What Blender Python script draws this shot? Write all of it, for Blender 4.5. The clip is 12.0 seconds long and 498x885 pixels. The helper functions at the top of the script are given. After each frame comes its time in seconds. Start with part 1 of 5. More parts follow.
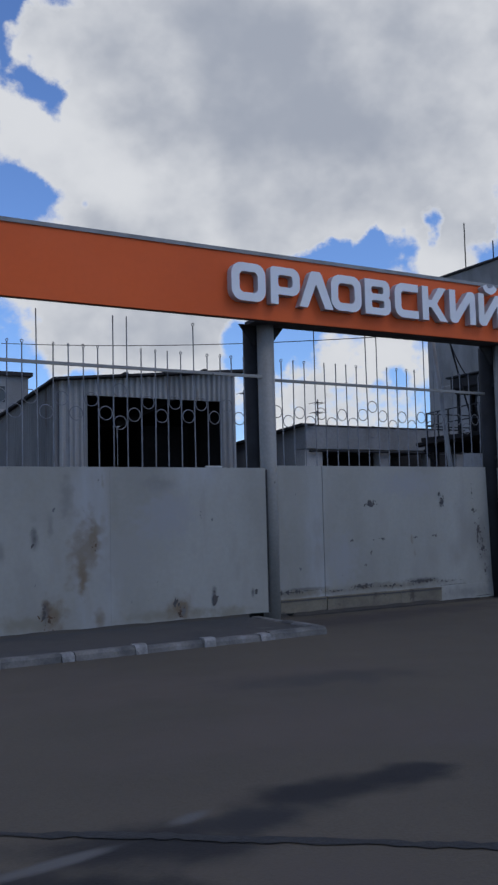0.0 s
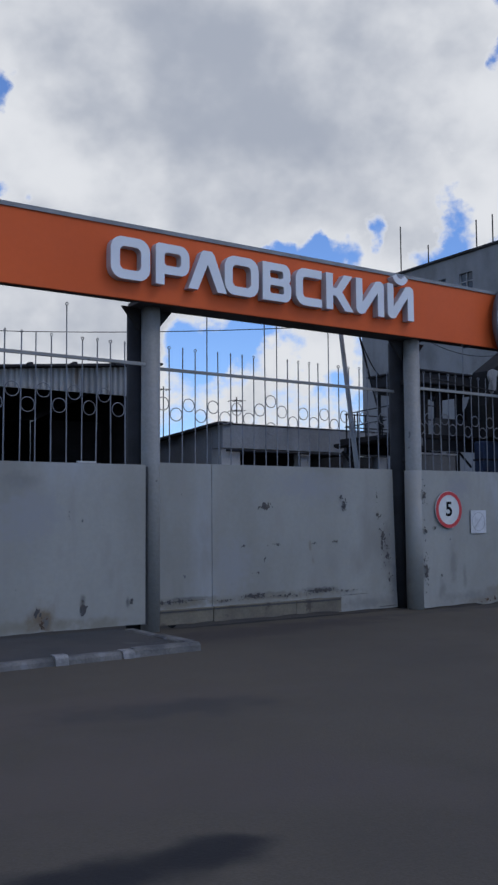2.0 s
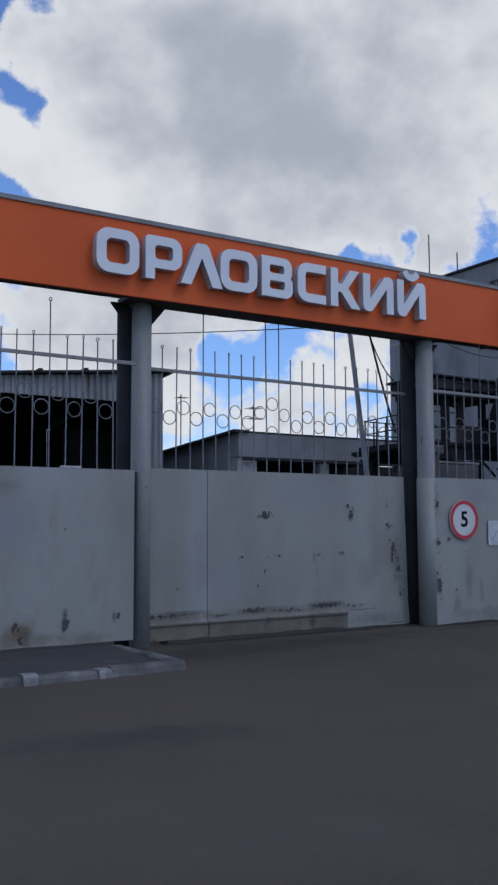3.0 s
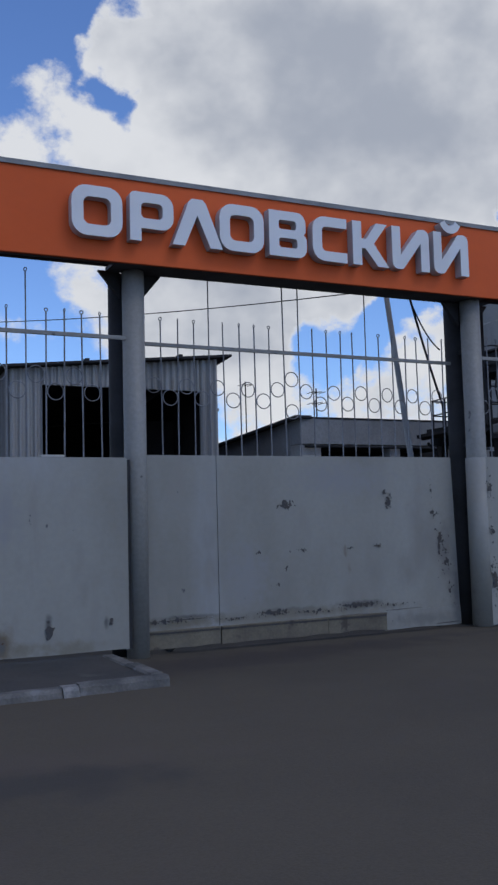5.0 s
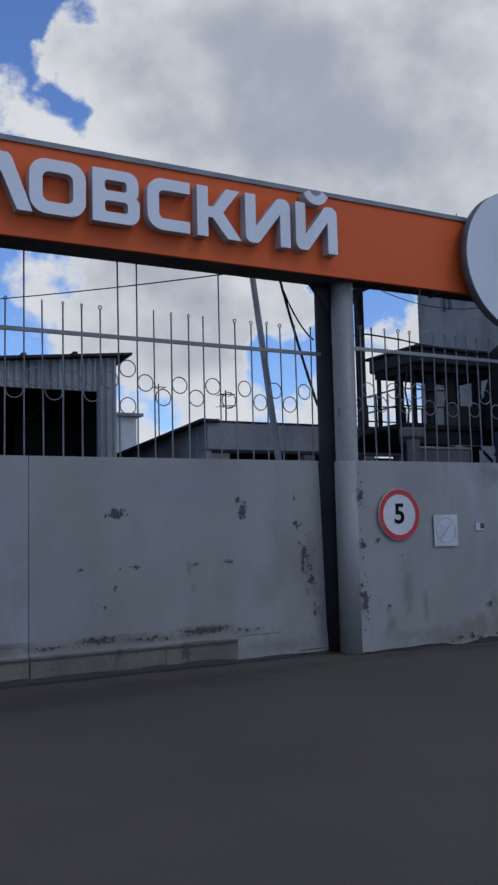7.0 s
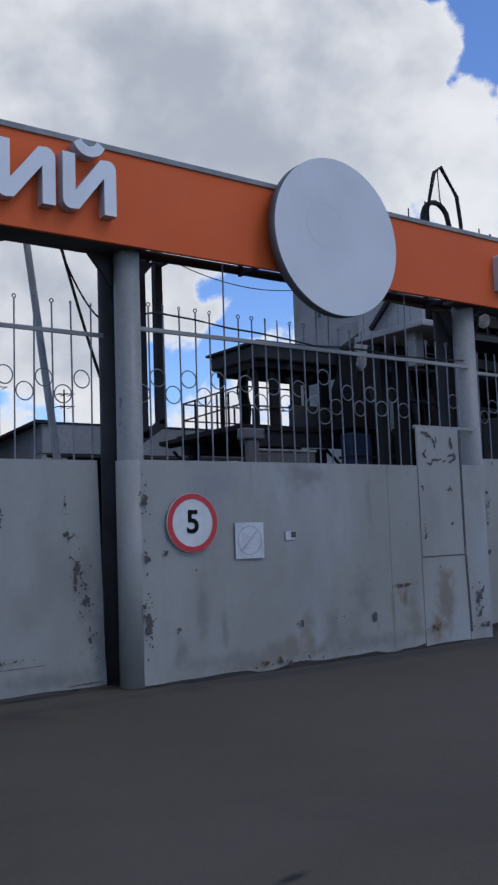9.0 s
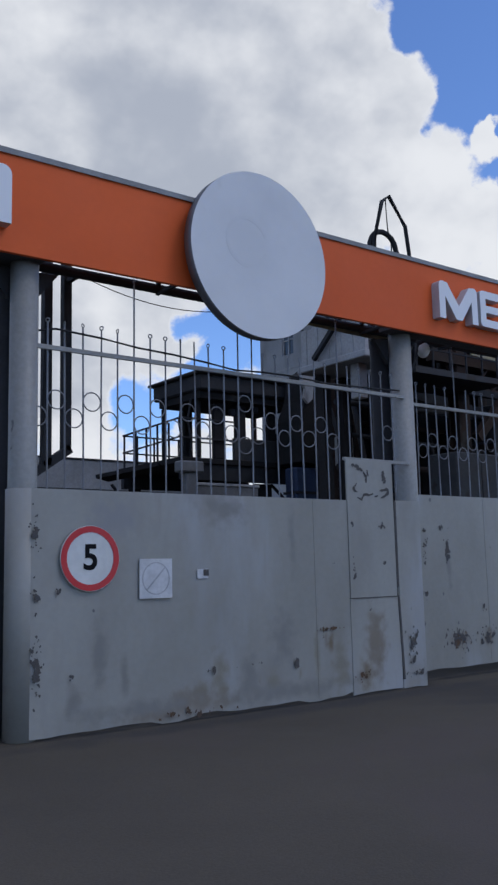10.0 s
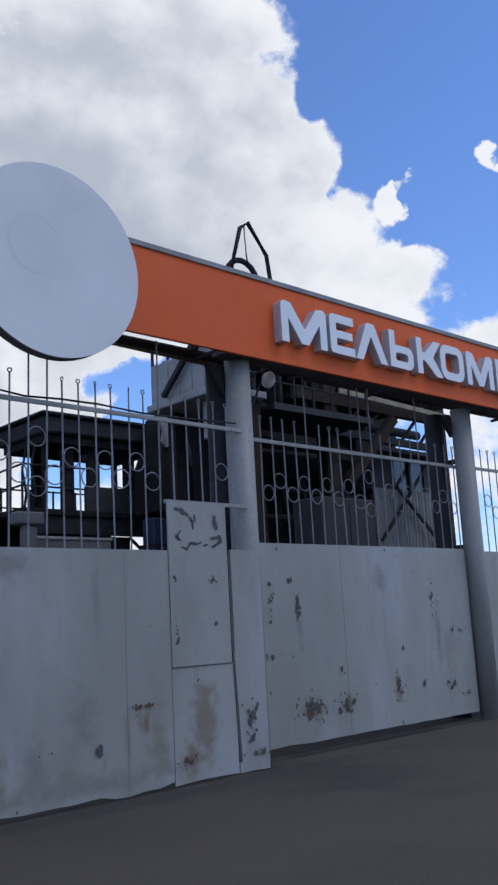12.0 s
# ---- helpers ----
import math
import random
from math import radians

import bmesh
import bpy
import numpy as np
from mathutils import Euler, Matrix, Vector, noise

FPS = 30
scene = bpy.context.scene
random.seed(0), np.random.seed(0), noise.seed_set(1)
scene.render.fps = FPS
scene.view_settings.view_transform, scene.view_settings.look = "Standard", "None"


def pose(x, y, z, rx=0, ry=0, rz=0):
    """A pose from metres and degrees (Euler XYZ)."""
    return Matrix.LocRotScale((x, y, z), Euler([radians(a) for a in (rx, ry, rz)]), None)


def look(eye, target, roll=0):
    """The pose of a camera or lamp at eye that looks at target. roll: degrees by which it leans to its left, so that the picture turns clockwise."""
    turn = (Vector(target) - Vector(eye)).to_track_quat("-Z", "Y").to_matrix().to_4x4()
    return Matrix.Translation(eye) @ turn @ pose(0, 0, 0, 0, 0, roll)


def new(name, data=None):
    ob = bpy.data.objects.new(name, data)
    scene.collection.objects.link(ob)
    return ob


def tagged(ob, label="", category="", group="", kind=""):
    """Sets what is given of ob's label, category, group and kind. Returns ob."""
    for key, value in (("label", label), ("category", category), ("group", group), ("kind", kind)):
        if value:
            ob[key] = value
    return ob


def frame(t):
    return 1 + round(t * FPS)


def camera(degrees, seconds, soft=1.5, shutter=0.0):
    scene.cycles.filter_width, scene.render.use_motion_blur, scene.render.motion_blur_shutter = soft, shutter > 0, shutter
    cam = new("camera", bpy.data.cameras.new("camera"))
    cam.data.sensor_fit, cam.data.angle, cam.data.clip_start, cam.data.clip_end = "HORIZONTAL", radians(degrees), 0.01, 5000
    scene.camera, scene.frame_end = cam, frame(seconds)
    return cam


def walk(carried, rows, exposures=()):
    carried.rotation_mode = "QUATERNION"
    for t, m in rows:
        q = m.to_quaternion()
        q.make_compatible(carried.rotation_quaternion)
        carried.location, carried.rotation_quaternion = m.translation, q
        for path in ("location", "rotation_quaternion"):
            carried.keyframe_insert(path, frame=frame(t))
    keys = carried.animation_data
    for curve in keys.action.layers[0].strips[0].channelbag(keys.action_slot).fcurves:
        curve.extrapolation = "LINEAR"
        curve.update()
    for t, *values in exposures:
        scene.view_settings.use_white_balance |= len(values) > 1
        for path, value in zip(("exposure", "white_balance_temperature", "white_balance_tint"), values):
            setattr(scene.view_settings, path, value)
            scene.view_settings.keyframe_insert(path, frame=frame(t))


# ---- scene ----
cam = camera(30.9, 12.0, soft=2.5)
METRES, EYE, TILT, LEAN, TURN = 10.345, 1.5, 0.0, 0.0, -30.5
ROWS = [
    (0.0, 0.0, 0.0, 0.0, 0.11, 4.53, 1.38),
    (0.5, 0.0178, 0.0185, 0.0008, 0.5, 4.06, 0.65),
    (1.0, 0.0346, 0.0507, 0.0006, -3.1, 4.2, 0.09),
    (1.5, 0.055, 0.0786, -0.0027, -4.76, 4.42, 0.5),
    (2.0, 0.0732, 0.106, 0.0003, -3.75, 4.54, 0.4),
    (2.5, 0.0916, 0.1442, 0.0001, -2.91, 4.58, 0.05),
    (3.0, 0.1184, 0.1727, -0.0032, -1.75, 5.3, 0.17),
    (5.0, 0.2138, 0.3027, -0.0049, 4.62, 4.88, 1.5),
    (5.5, 0.242, 0.3436, -0.0039, 4.6, 5.0, 1.53),
    (6.0, 0.2745, 0.3795, -0.0038, 3.48, 4.55, 1.24),
    (6.5, 0.2998, 0.4176, -0.0057, 3.5, 3.54, -0.29),
    (7.0, 0.3261, 0.4524, -0.0053, 1.69, 5.38, 1.35),
    (7.5, 0.3537, 0.4869, -0.0047, 1.44, 6.04, 3.24),
    (9.5, 0.4659, 0.6261, -0.0075, -7.0, 6.35, 1.35),
    (10.0, 0.4986, 0.6552, -0.0088, -7.08, 8.09, 1.37),
    (10.5, 0.5254, 0.6866, -0.0088, -6.4, 9.24, 1.24),
    (11.0, 0.554, 0.7215, -0.0068, -6.06, 10.94, 1.57),
    (11.5, 0.5876, 0.7489, -0.0058, -6.54, 11.6, 2.04),
    (12.0, 0.6146, 0.7817, -0.007, -12.38, 11.46, 3.03),
]
walk(cam, [(t, pose(0, 0, EYE, TILT, LEAN, TURN) @ pose(METRES * x, METRES * y, METRES * z, 90 + pitch, roll, yaw)) for t, x, y, z, yaw, pitch, roll in ROWS],
     exposures=[(0.0, -0.16), (0.5, -0.05), (1.0, -0.03), (2.5, -0.02), (3.0, -0.04), (5.0, -0.10), (5.5, -0.06), (6.0, -0.05), (6.5, 0.12), (7.0, -0.14), (7.5, 0.0), (9.5, 0.09), (10.0, 0.08), (10.5, -0.13), (11.0, -0.08), (11.5, 0.27), (12.0, 0.22)])


# ---- world, sun and sky ----
def sky_dir(az, el):
    a, e = radians(az), radians(el)
    return (math.sin(a) * math.cos(e), math.cos(a) * math.cos(e), math.sin(e))


SUN_AZ, SUN_EL = 150.0, 50.0
world = bpy.data.worlds.new("sky")
scene.world = world
world.use_nodes = True
wn, wl = world.node_tree.nodes, world.node_tree.links
wn.clear()


def wmath(op, a, b=0.0, c=0.0):
    n = wn.new("ShaderNodeMath")
    n.operation = op
    for i, v in enumerate((a, b, c)):
        if isinstance(v, (int, float)):
            n.inputs[i].default_value = v
        else:
            wl.new(v, n.inputs[i])
    return n.outputs[0]


def wsmooth(v, lo, hi):
    n = wn.new("ShaderNodeMapRange")
    n.interpolation_type = "SMOOTHSTEP"
    wl.new(v, n.inputs["Value"])
    n.inputs["From Min"].default_value, n.inputs["From Max"].default_value = lo, hi
    return n.outputs["Result"]


tex = wn.new("ShaderNodeTexCoord")
direction = tex.outputs["Generated"]
sky = wn.new("ShaderNodeTexSky")
sky.sky_type, sky.sun_disc = "NISHITA", False
sky.sun_elevation, sky.sun_rotation = radians(SUN_EL), radians(SUN_AZ)
sky.air_density, sky.dust_density, sky.ozone_density = 1.0, 0.3, 2.5


def wnoise(scale, detail, rough, offset=(0, 0, 0)):
    m = wn.new("ShaderNodeMapping")
    m.inputs["Location"].default_value = offset
    m.inputs["Scale"].default_value = (1, 1, 1.25)
    wl.new(direction, m.inputs["Vector"])
    n = wn.new("ShaderNodeTexNoise")
    wl.new(m.outputs[0], n.inputs["Vector"])
    n.inputs["Scale"].default_value, n.inputs["Detail"].default_value = scale, detail
    n.inputs["Roughness"].default_value = rough
    return n.outputs["Fac"]


puffs = wnoise(6.0, 7.0, 0.60, (3.1, 1.7, 0.4))
wisps = wnoise(17.0, 7.0, 0.62, (0.6, 2.9, 4.1))
puffs_above = wnoise(6.0, 4.0, 0.5, (3.1 + 0.02, 1.7 - 0.02, 0.4 + 0.045))
puffs_plain = wnoise(6.0, 4.0, 0.5, (3.1, 1.7, 0.4))
fine_above = wnoise(15.0, 4.0, 0.55, (0.9 + 0.015, 4.2 - 0.015, 1.4 + 0.04))
fine_plain = wnoise(15.0, 4.0, 0.55, (0.9, 4.2, 1.4))
broad = wnoise(2.6, 2.0, 0.5, (1.3, 5.2, 2.2))
density = wmath("ADD", wmath("MULTIPLY_ADD", wmath("SUBTRACT", wisps, 0.5), 2.0, wmath("MULTIPLY", wmath("SUBTRACT", puffs, 0.5), 2.2)), wmath("MULTIPLY", wmath("SUBTRACT", broad, 0.42), 0.5))
# the banks' outlines are ragged
warp = wn.new("ShaderNodeTexNoise")
warp.inputs["Scale"].default_value, warp.inputs["Detail"].default_value = 9.0, 6.0
wl.new(direction, warp.inputs["Vector"])
shift = wn.new("ShaderNodeVectorMath")
shift.operation = "MULTIPLY_ADD"
wl.new(warp.outputs["Color"], shift.inputs[0])
shift.inputs[1].default_value = (0.16, 0.16, 0.16)
shift.inputs[2].default_value = (-0.08, -0.08, -0.08)
warped = wn.new("ShaderNodeVectorMath")
wl.new(direction, warped.inputs[0])
wl.new(shift.outputs[0], warped.inputs[1])


def bank(az, el, rad):
    d = wn.new("ShaderNodeVectorMath")
    d.operation = "DISTANCE"
    wl.new(warped.outputs[0], d.inputs[0])
    d.inputs[1].default_value = sky_dir(az, el)
    return wsmooth(d.outputs["Value"], radians(rad) * 1.5, radians(rad) * 0.15)


# where the cloud banks and the clear gaps of the sky lie: azimuth, elevation, radius in degrees, weight
BANKS = [(34, 27, 15, 0.9), (28, 22, 7, 0.5), (42, 24, 8, 0.55), (40, 33, 10, 0.6), (46, 31, 4, 0.5), (47, 26, 3.5, 0.35),
         (20.7, 27, 2.8, 0.5), (17, 23.2, 2.5, 0.6), (22.3, 19.2, 2.6, 0.4), (25.7, 20.3, 3.5, 0.4), (14, 26.2, 2.0, 0.3)]
LEFT_GAPS = [(12.5, 31.5, 4.0, -1.1), (18, 25.6, 1.9, -1.2), (16, 19.8, 1.9, -1.0), (20, 19.6, 0.9, -0.6), (11.8, 15.4, 2.3, -1.0), (16.2, 29.9, 1.8, -0.9), (17.1, 27, 0.9, -0.5)]
MIDDLE_GAPS = [(35.1, 15.9, 1.1, -0.7), (37.3, 15.6, 1.1, -0.6), (40.5, 15.2, 1.3, -0.8), (42.4, 16.8, 1.0, -0.7), (48.1, 17.4, 2.1, -0.8), (45, 18.6, 1.6, 0.35)]
LOW_GAPS = [(33.4, 10.8, 2.0, -1.2), (36.4, 14.0, 2.6, -1.3), (33.2, 15.7, 1.3, -0.9), (34.6, 12.4, 1.4, -0.7), (28.8, 11.1, 0.9, -0.6), (30.4, 9.9, 1.9, -1.1), (23.9, 6.6, 1.8, -0.8), (20.5, 8.0, 1.6, -0.7), (39.9, 8.3, 1.3, -0.7), (32.7, 8.9, 1.2, -0.6), (37.6, 15.9, 1.3, -0.6), (18.7, 14.2, 1.2, -0.5)]
LOW_PUFFS = [(24.5, 14.6, 5.0, 0.8), (29.6, 15.2, 2.8, 0.6), (20, 12.4, 2.8, 0.55), (26, 8.6, 2.4, 0.55), (34.3, 6.8, 2.6, 0.6), (38.6, 11.2, 1.8, 0.8), (25.5, 11.5, 2.6, 0.5), (37, 4.5, 5.0, 0.5), (23, 3.5, 5.0, 0.5)]
RIGHT_GAPS = [(60, 34, 11, -1.5), (53, 27.2, 2.3, -1.0), (50.4, 24.9, 1.2, -0.9), (55, 29.5, 3.0, -0.9), (62, 23.5, 5.0, -1.1), (51.2, 31.5, 1.8, -0.7), (57.2, 24.6, 2.0, -0.6)]
RIGHT_PUFFS = [(51.7, 29.3, 0.9, 2.4), (53.9, 25.3, 0.9, 2.0), (59.8, 27.1, 1.3, 3.2), (52.2, 22.6, 2.4, 1.2), (55.6, 21.6, 2.0, 1.7), (57.6, 18.6, 1.5, -1.0), (52, 20, 3.0, 0.7), (59.5, 16.5, 2.2, 1.0), (48.6, 28.5, 1.6, 0.5)]
CLOUDS = BANKS + LEFT_GAPS + MIDDLE_GAPS + LOW_GAPS + LOW_PUFFS + RIGHT_GAPS + RIGHT_PUFFS
for az, el, rad, weight in CLOUDS:
    density = wmath("MULTIPLY_ADD", bank(az, el, rad), weight, density)
cover = wsmooth(density, -0.14, 0.40)
core = wmath("MAXIMUM", wmath("MAXIMUM", bank(34.5, 26, 12), wmath("MULTIPLY", bank(30, 29.5, 8), 0.9)), wmath("MULTIPLY", bank(24.5, 14.6, 6.5), 0.9))
relief = wmath("MULTIPLY_ADD", wmath("SUBTRACT", fine_above, fine_plain), 0.7, wmath("MULTIPLY", wmath("SUBTRACT", puffs_above, puffs_plain), 1.5))
grey = wmath("MULTIPLY_ADD", core, 0.85, wmath("ADD", relief, wmath("MULTIPLY", wmath("SUBTRACT", 0.68, puffs_plain), 0.45)))
thick = wsmooth(wmath("MULTIPLY", grey, wsmooth(density, 0.08, 0.5)), -0.1, 1.2)
shade = wn.new("ShaderNodeMix")
shade.data_type = "RGBA"
wl.new(thick, shade.inputs["Factor"])
shade.inputs["A"].default_value = (0.755, 0.777, 0.822, 1)
shade.inputs["B"].default_value = (0.385, 0.425, 0.51, 1)
clear = wn.new("ShaderNodeMix")
clear.data_type, clear.blend_type = "RGBA", "MULTIPLY"
clear.inputs["Factor"].default_value = 1.0
wl.new(sky.outputs[0], clear.inputs["A"])
clear.inputs["B"].default_value = (0.104, 0.128, 0.177, 1)
mixed = wn.new("ShaderNodeMix")
mixed.data_type = "RGBA"
wl.new(cover, mixed.inputs["Factor"])
wl.new(clear.outputs["Result"], mixed.inputs["A"])
wl.new(shade.outputs["Result"], mixed.inputs["B"])
back = wn.new("ShaderNodeBackground")
back.inputs["Strength"].default_value = 1.0
wl.new(mixed.outputs["Result"], back.inputs["Color"])
wout = wn.new("ShaderNodeOutputWorld")
wl.new(back.outputs[0], wout.inputs["Surface"])

sun_data = bpy.data.lights.new("sun", "SUN")
sun_data.energy, sun_data.angle, sun_data.color = 0.4, radians(14), (1.0, 0.95, 0.88)
sun = new("sun", sun_data)
sun.matrix_world = look(Vector(sky_dir(SUN_AZ, SUN_EL)) * 60, (0, 0, 0))


# ---- materials ----
def material(name, base, rough=0.6, metal=0.0, second=None, grain=40.0, blotch=1.5, amount=0.5, bump=0.15, stains=(), streak=1.0, jitter=0.0):
    """A surface with fine grain, broad blotches towards the second colour, streaks and optional stain layers.
    stains: (colour, noise scale, threshold, softness, vertical stretch)."""
    m = bpy.data.materials.new(name)
    m.use_nodes = True
    n, l = m.node_tree.nodes, m.node_tree.links
    b = n["Principled BSDF"]
    b.inputs["Metallic"].default_value = metal
    geo = n.new("ShaderNodeNewGeometry")

    def noise_at(scale, detail, stretch=1.0, seed=0.0):
        mp = n.new("ShaderNodeMapping")
        mp.inputs["Scale"].default_value = (1, 1, 1 / stretch)
        mp.inputs["Location"].default_value = (seed, seed * 0.7, seed * 1.3)
        l.new(geo.outputs["Position"], mp.inputs["Vector"])
        t = n.new("ShaderNodeTexNoise")
        t.inputs["Scale"].default_value, t.inputs["Detail"].default_value = scale, detail
        l.new(mp.outputs[0], t.inputs["Vector"])
        return t.outputs["Fac"]

    def ramp(v, lo, hi):
        r = n.new("ShaderNodeMapRange")
        r.interpolation_type = "SMOOTHSTEP"
        l.new(v, r.inputs["Value"])
        r.inputs["From Min"].default_value, r.inputs["From Max"].default_value = lo, hi
        return r.outputs["Result"]

    def mix(f, a, c, kind="MIX"):
        x = n.new("ShaderNodeMix")
        x.data_type, x.blend_type = "RGBA", kind
        for key, v in (("Factor", f), ("A", a), ("B", c)):
            if isinstance(v, (int, float)):
                x.inputs[key].default_value = v
            elif isinstance(v, tuple):
                x.inputs[key].default_value = (*v, 1)
            else:
                l.new(v, x.inputs[key])
        return x.outputs["Result"]

    second = second or tuple(c * 0.72 for c in base)
    colour = mix(ramp(noise_at(blotch, 4, streak), 0.35, 0.7), tuple(base), tuple(second))
    fine = noise_at(grain, 5, 1.0, 3.0)
    colour = mix(amount, colour, mix(ramp(fine, 0.3, 0.7), (0.78, 0.78, 0.78), (1.12, 1.12, 1.12)), "MULTIPLY")
    for i, (tint, scale, lo, soft, stretch) in enumerate(stains):
        colour = mix(ramp(noise_at(scale, 7, stretch, 11.0 + 5 * i), lo, lo + soft), colour, tuple(tint))
    if jitter:
        info = n.new("ShaderNodeObjectInfo")
        colour = mix(jitter, colour, mix(info.outputs["Random"], (0.6, 0.6, 0.6), (1.3, 1.3, 1.3)), "MULTIPLY")
    l.new(colour, b.inputs["Base Color"])
    r = n.new("ShaderNodeMapRange")
    l.new(noise_at(blotch * 4, 3, 1.0, 8.0), r.inputs["Value"])
    r.inputs["To Min"].default_value, r.inputs["To Max"].default_value = max(rough - 0.12, 0.05), min(rough + 0.12, 1)
    l.new(r.outputs["Result"], b.inputs["Roughness"])
    if bump:
        bp = n.new("ShaderNodeBump")
        bp.inputs["Strength"].default_value, bp.inputs["Distance"].default_value = bump, 0.01
        l.new(fine, bp.inputs["Height"])
        l.new(bp.outputs[0], b.inputs["Normal"])
    return m


GREY = (0.288, 0.286, 0.265)
fence_paint = material("grey_sheet_paint", GREY, 0.5, 0.0, (0.225, 0.22, 0.198), 18, 0.9, 0.16, 0.03,
                       [((0.315, 0.325, 0.34), 1.1, 0.52, 0.2, 4.0), ((0.222, 0.216, 0.20), 1.7, 0.55, 0.2, 1.8), ((0.252, 0.244, 0.225), 5.0, 0.55, 0.2, 4.0), ((0.17, 0.14, 0.105), 2.6, 0.69, 0.08, 2.0), ((0.10, 0.10, 0.11), 8.0, 0.72, 0.03, 1.4)], 2.2)
post_paint = material("grey_post_paint", (0.268, 0.266, 0.254), 0.5, 0.0, (0.225, 0.222, 0.212), 25, 1.6, 0.4, 0.1,
                      [((0.09, 0.09, 0.09), 6.5, 0.70, 0.04, 1.6), ((0.18, 0.12, 0.08), 3.0, 0.70, 0.08, 3)], 3.0)
rod_paint = material("grey_rod_paint", (0.20, 0.21, 0.235), 0.5, 0.2, (0.14, 0.14, 0.15), 60, 5, 0.4, 0.1, [((0.10, 0.06, 0.04), 9, 0.66, 0.08, 1)])
chip_dark = material("bare_dark_metal", (0.058, 0.058, 0.062), 0.75, 0.0, (0.075, 0.066, 0.06), 60, 14, 0.5, 0.3)
rust = material("rust", (0.105, 0.062, 0.036), 0.9, 0.0, (0.07, 0.048, 0.034), 70, 9, 0.6, 0.3)
orange = material("orange_cladding", (0.76, 0.128, 0.030), 0.6, 0.0, (0.69, 0.113, 0.026), 12, 0.6, 0.08, 0.02, [((0.60, 0.11, 0.025), 1.4, 0.66, 0.2, 4)])
orange.node_tree.nodes["Principled BSDF"].inputs["Specular IOR Level"].default_value = 0.25
cap_metal = material("galvanised_cap", (0.26, 0.265, 0.27), 0.6, 0.0, None, 40, 3, 0.4, 0.08)
white_sign = material("white_sign_face", (0.76, 0.77, 0.79), 0.4, 0.0, (0.72, 0.73, 0.75), 15, 0.8, 0.02, 0.0, [((0.68, 0.68, 0.68), 1.6, 0.62, 0.2, 2)])
disc_white = material("disc_face", (0.66, 0.67, 0.685), 0.45, 0.0, (0.60, 0.61, 0.625), 10, 1.1, 0.03, 0.0, [((0.55, 0.555, 0.56), 2.4, 0.60, 0.2, 1)])
letter_side = material("letter_side_grey", (0.50, 0.51, 0.53), 0.4, 0.0, (0.44, 0.45, 0.47), 20, 2, 0.2, 0.03)
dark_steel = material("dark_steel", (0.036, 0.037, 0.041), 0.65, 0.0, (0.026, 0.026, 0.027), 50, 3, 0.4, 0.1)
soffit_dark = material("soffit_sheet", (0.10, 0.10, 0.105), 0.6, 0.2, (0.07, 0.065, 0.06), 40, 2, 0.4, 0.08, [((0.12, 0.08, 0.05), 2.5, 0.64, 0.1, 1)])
asphalt = material("asphalt", (0.092, 0.077, 0.058), 0.95, 0.0, (0.078, 0.066, 0.051), 70, 0.45, 0.4, 0.35,
                   [((0.090, 0.074, 0.061), 0.6, 0.54, 0.2, 1), ((0.060, 0.053, 0.046), 0.55, 0.64, 0.14, 1)])
asphalt.node_tree.nodes["Principled BSDF"].inputs["Specular IOR Level"].default_value = 0.3


def add_stains(m, spots, upright=False):
    """Soft-edged stains (x, y, half length, half width, turn, colour) worked into a ground material, or (x, z, ...) into that of an upright face."""
    n, l = m.node_tree.nodes, m.node_tree.links
    socket = n["Principled BSDF"].inputs["Base Color"]
    geo = n.new("ShaderNodeNewGeometry")
    wob = n.new("ShaderNodeTexNoise")
    wob.inputs["Scale"].default_value, wob.inputs["Detail"].default_value = (9.0 if upright else 2.6), 6
    l.new(geo.outputs["Position"], wob.inputs["Vector"])
    for x, y, sx, sy, turn, tint in spots:
        before = socket.links[0].from_socket
        mp = n.new("ShaderNodeMapping")
        mp.vector_type = "TEXTURE"
        mp.inputs["Location"].default_value = (x, 10.6, y) if upright else (x, y, G)
        mp.inputs["Rotation"].default_value = (0, radians(turn), 0) if upright else (0, 0, radians(turn))
        mp.inputs["Scale"].default_value = (sx, 5, sy) if upright else (sx, sy, 1)
        l.new(geo.outputs["Position"], mp.inputs["Vector"])
        far = n.new("ShaderNodeVectorMath")
        far.operation = "LENGTH"
        l.new(mp.outputs[0], far.inputs[0])
        add = n.new("ShaderNodeMath")
        add.operation = "MULTIPLY_ADD"
        l.new(wob.outputs["Fac"], add.inputs[0])
        add.inputs[1].default_value = 1.7
        l.new(far.outputs["Value"], add.inputs[2])
        r = n.new("ShaderNodeMapRange")
        r.interpolation_type = "SMOOTHSTEP"
        l.new(add.outputs[0], r.inputs["Value"])
        r.inputs["From Min"].default_value, r.inputs["From Max"].default_value = (2.0, 0.9) if upright else (2.1, 1.15)
        x_mix = n.new("ShaderNodeMix")
        x_mix.data_type = "RGBA"
        l.new(r.outputs["Result"], x_mix.inputs["Factor"])
        l.new(before, x_mix.inputs["A"])
        x_mix.inputs["B"].default_value = (*tint, 1)
        l.new(x_mix.outputs["Result"], socket)


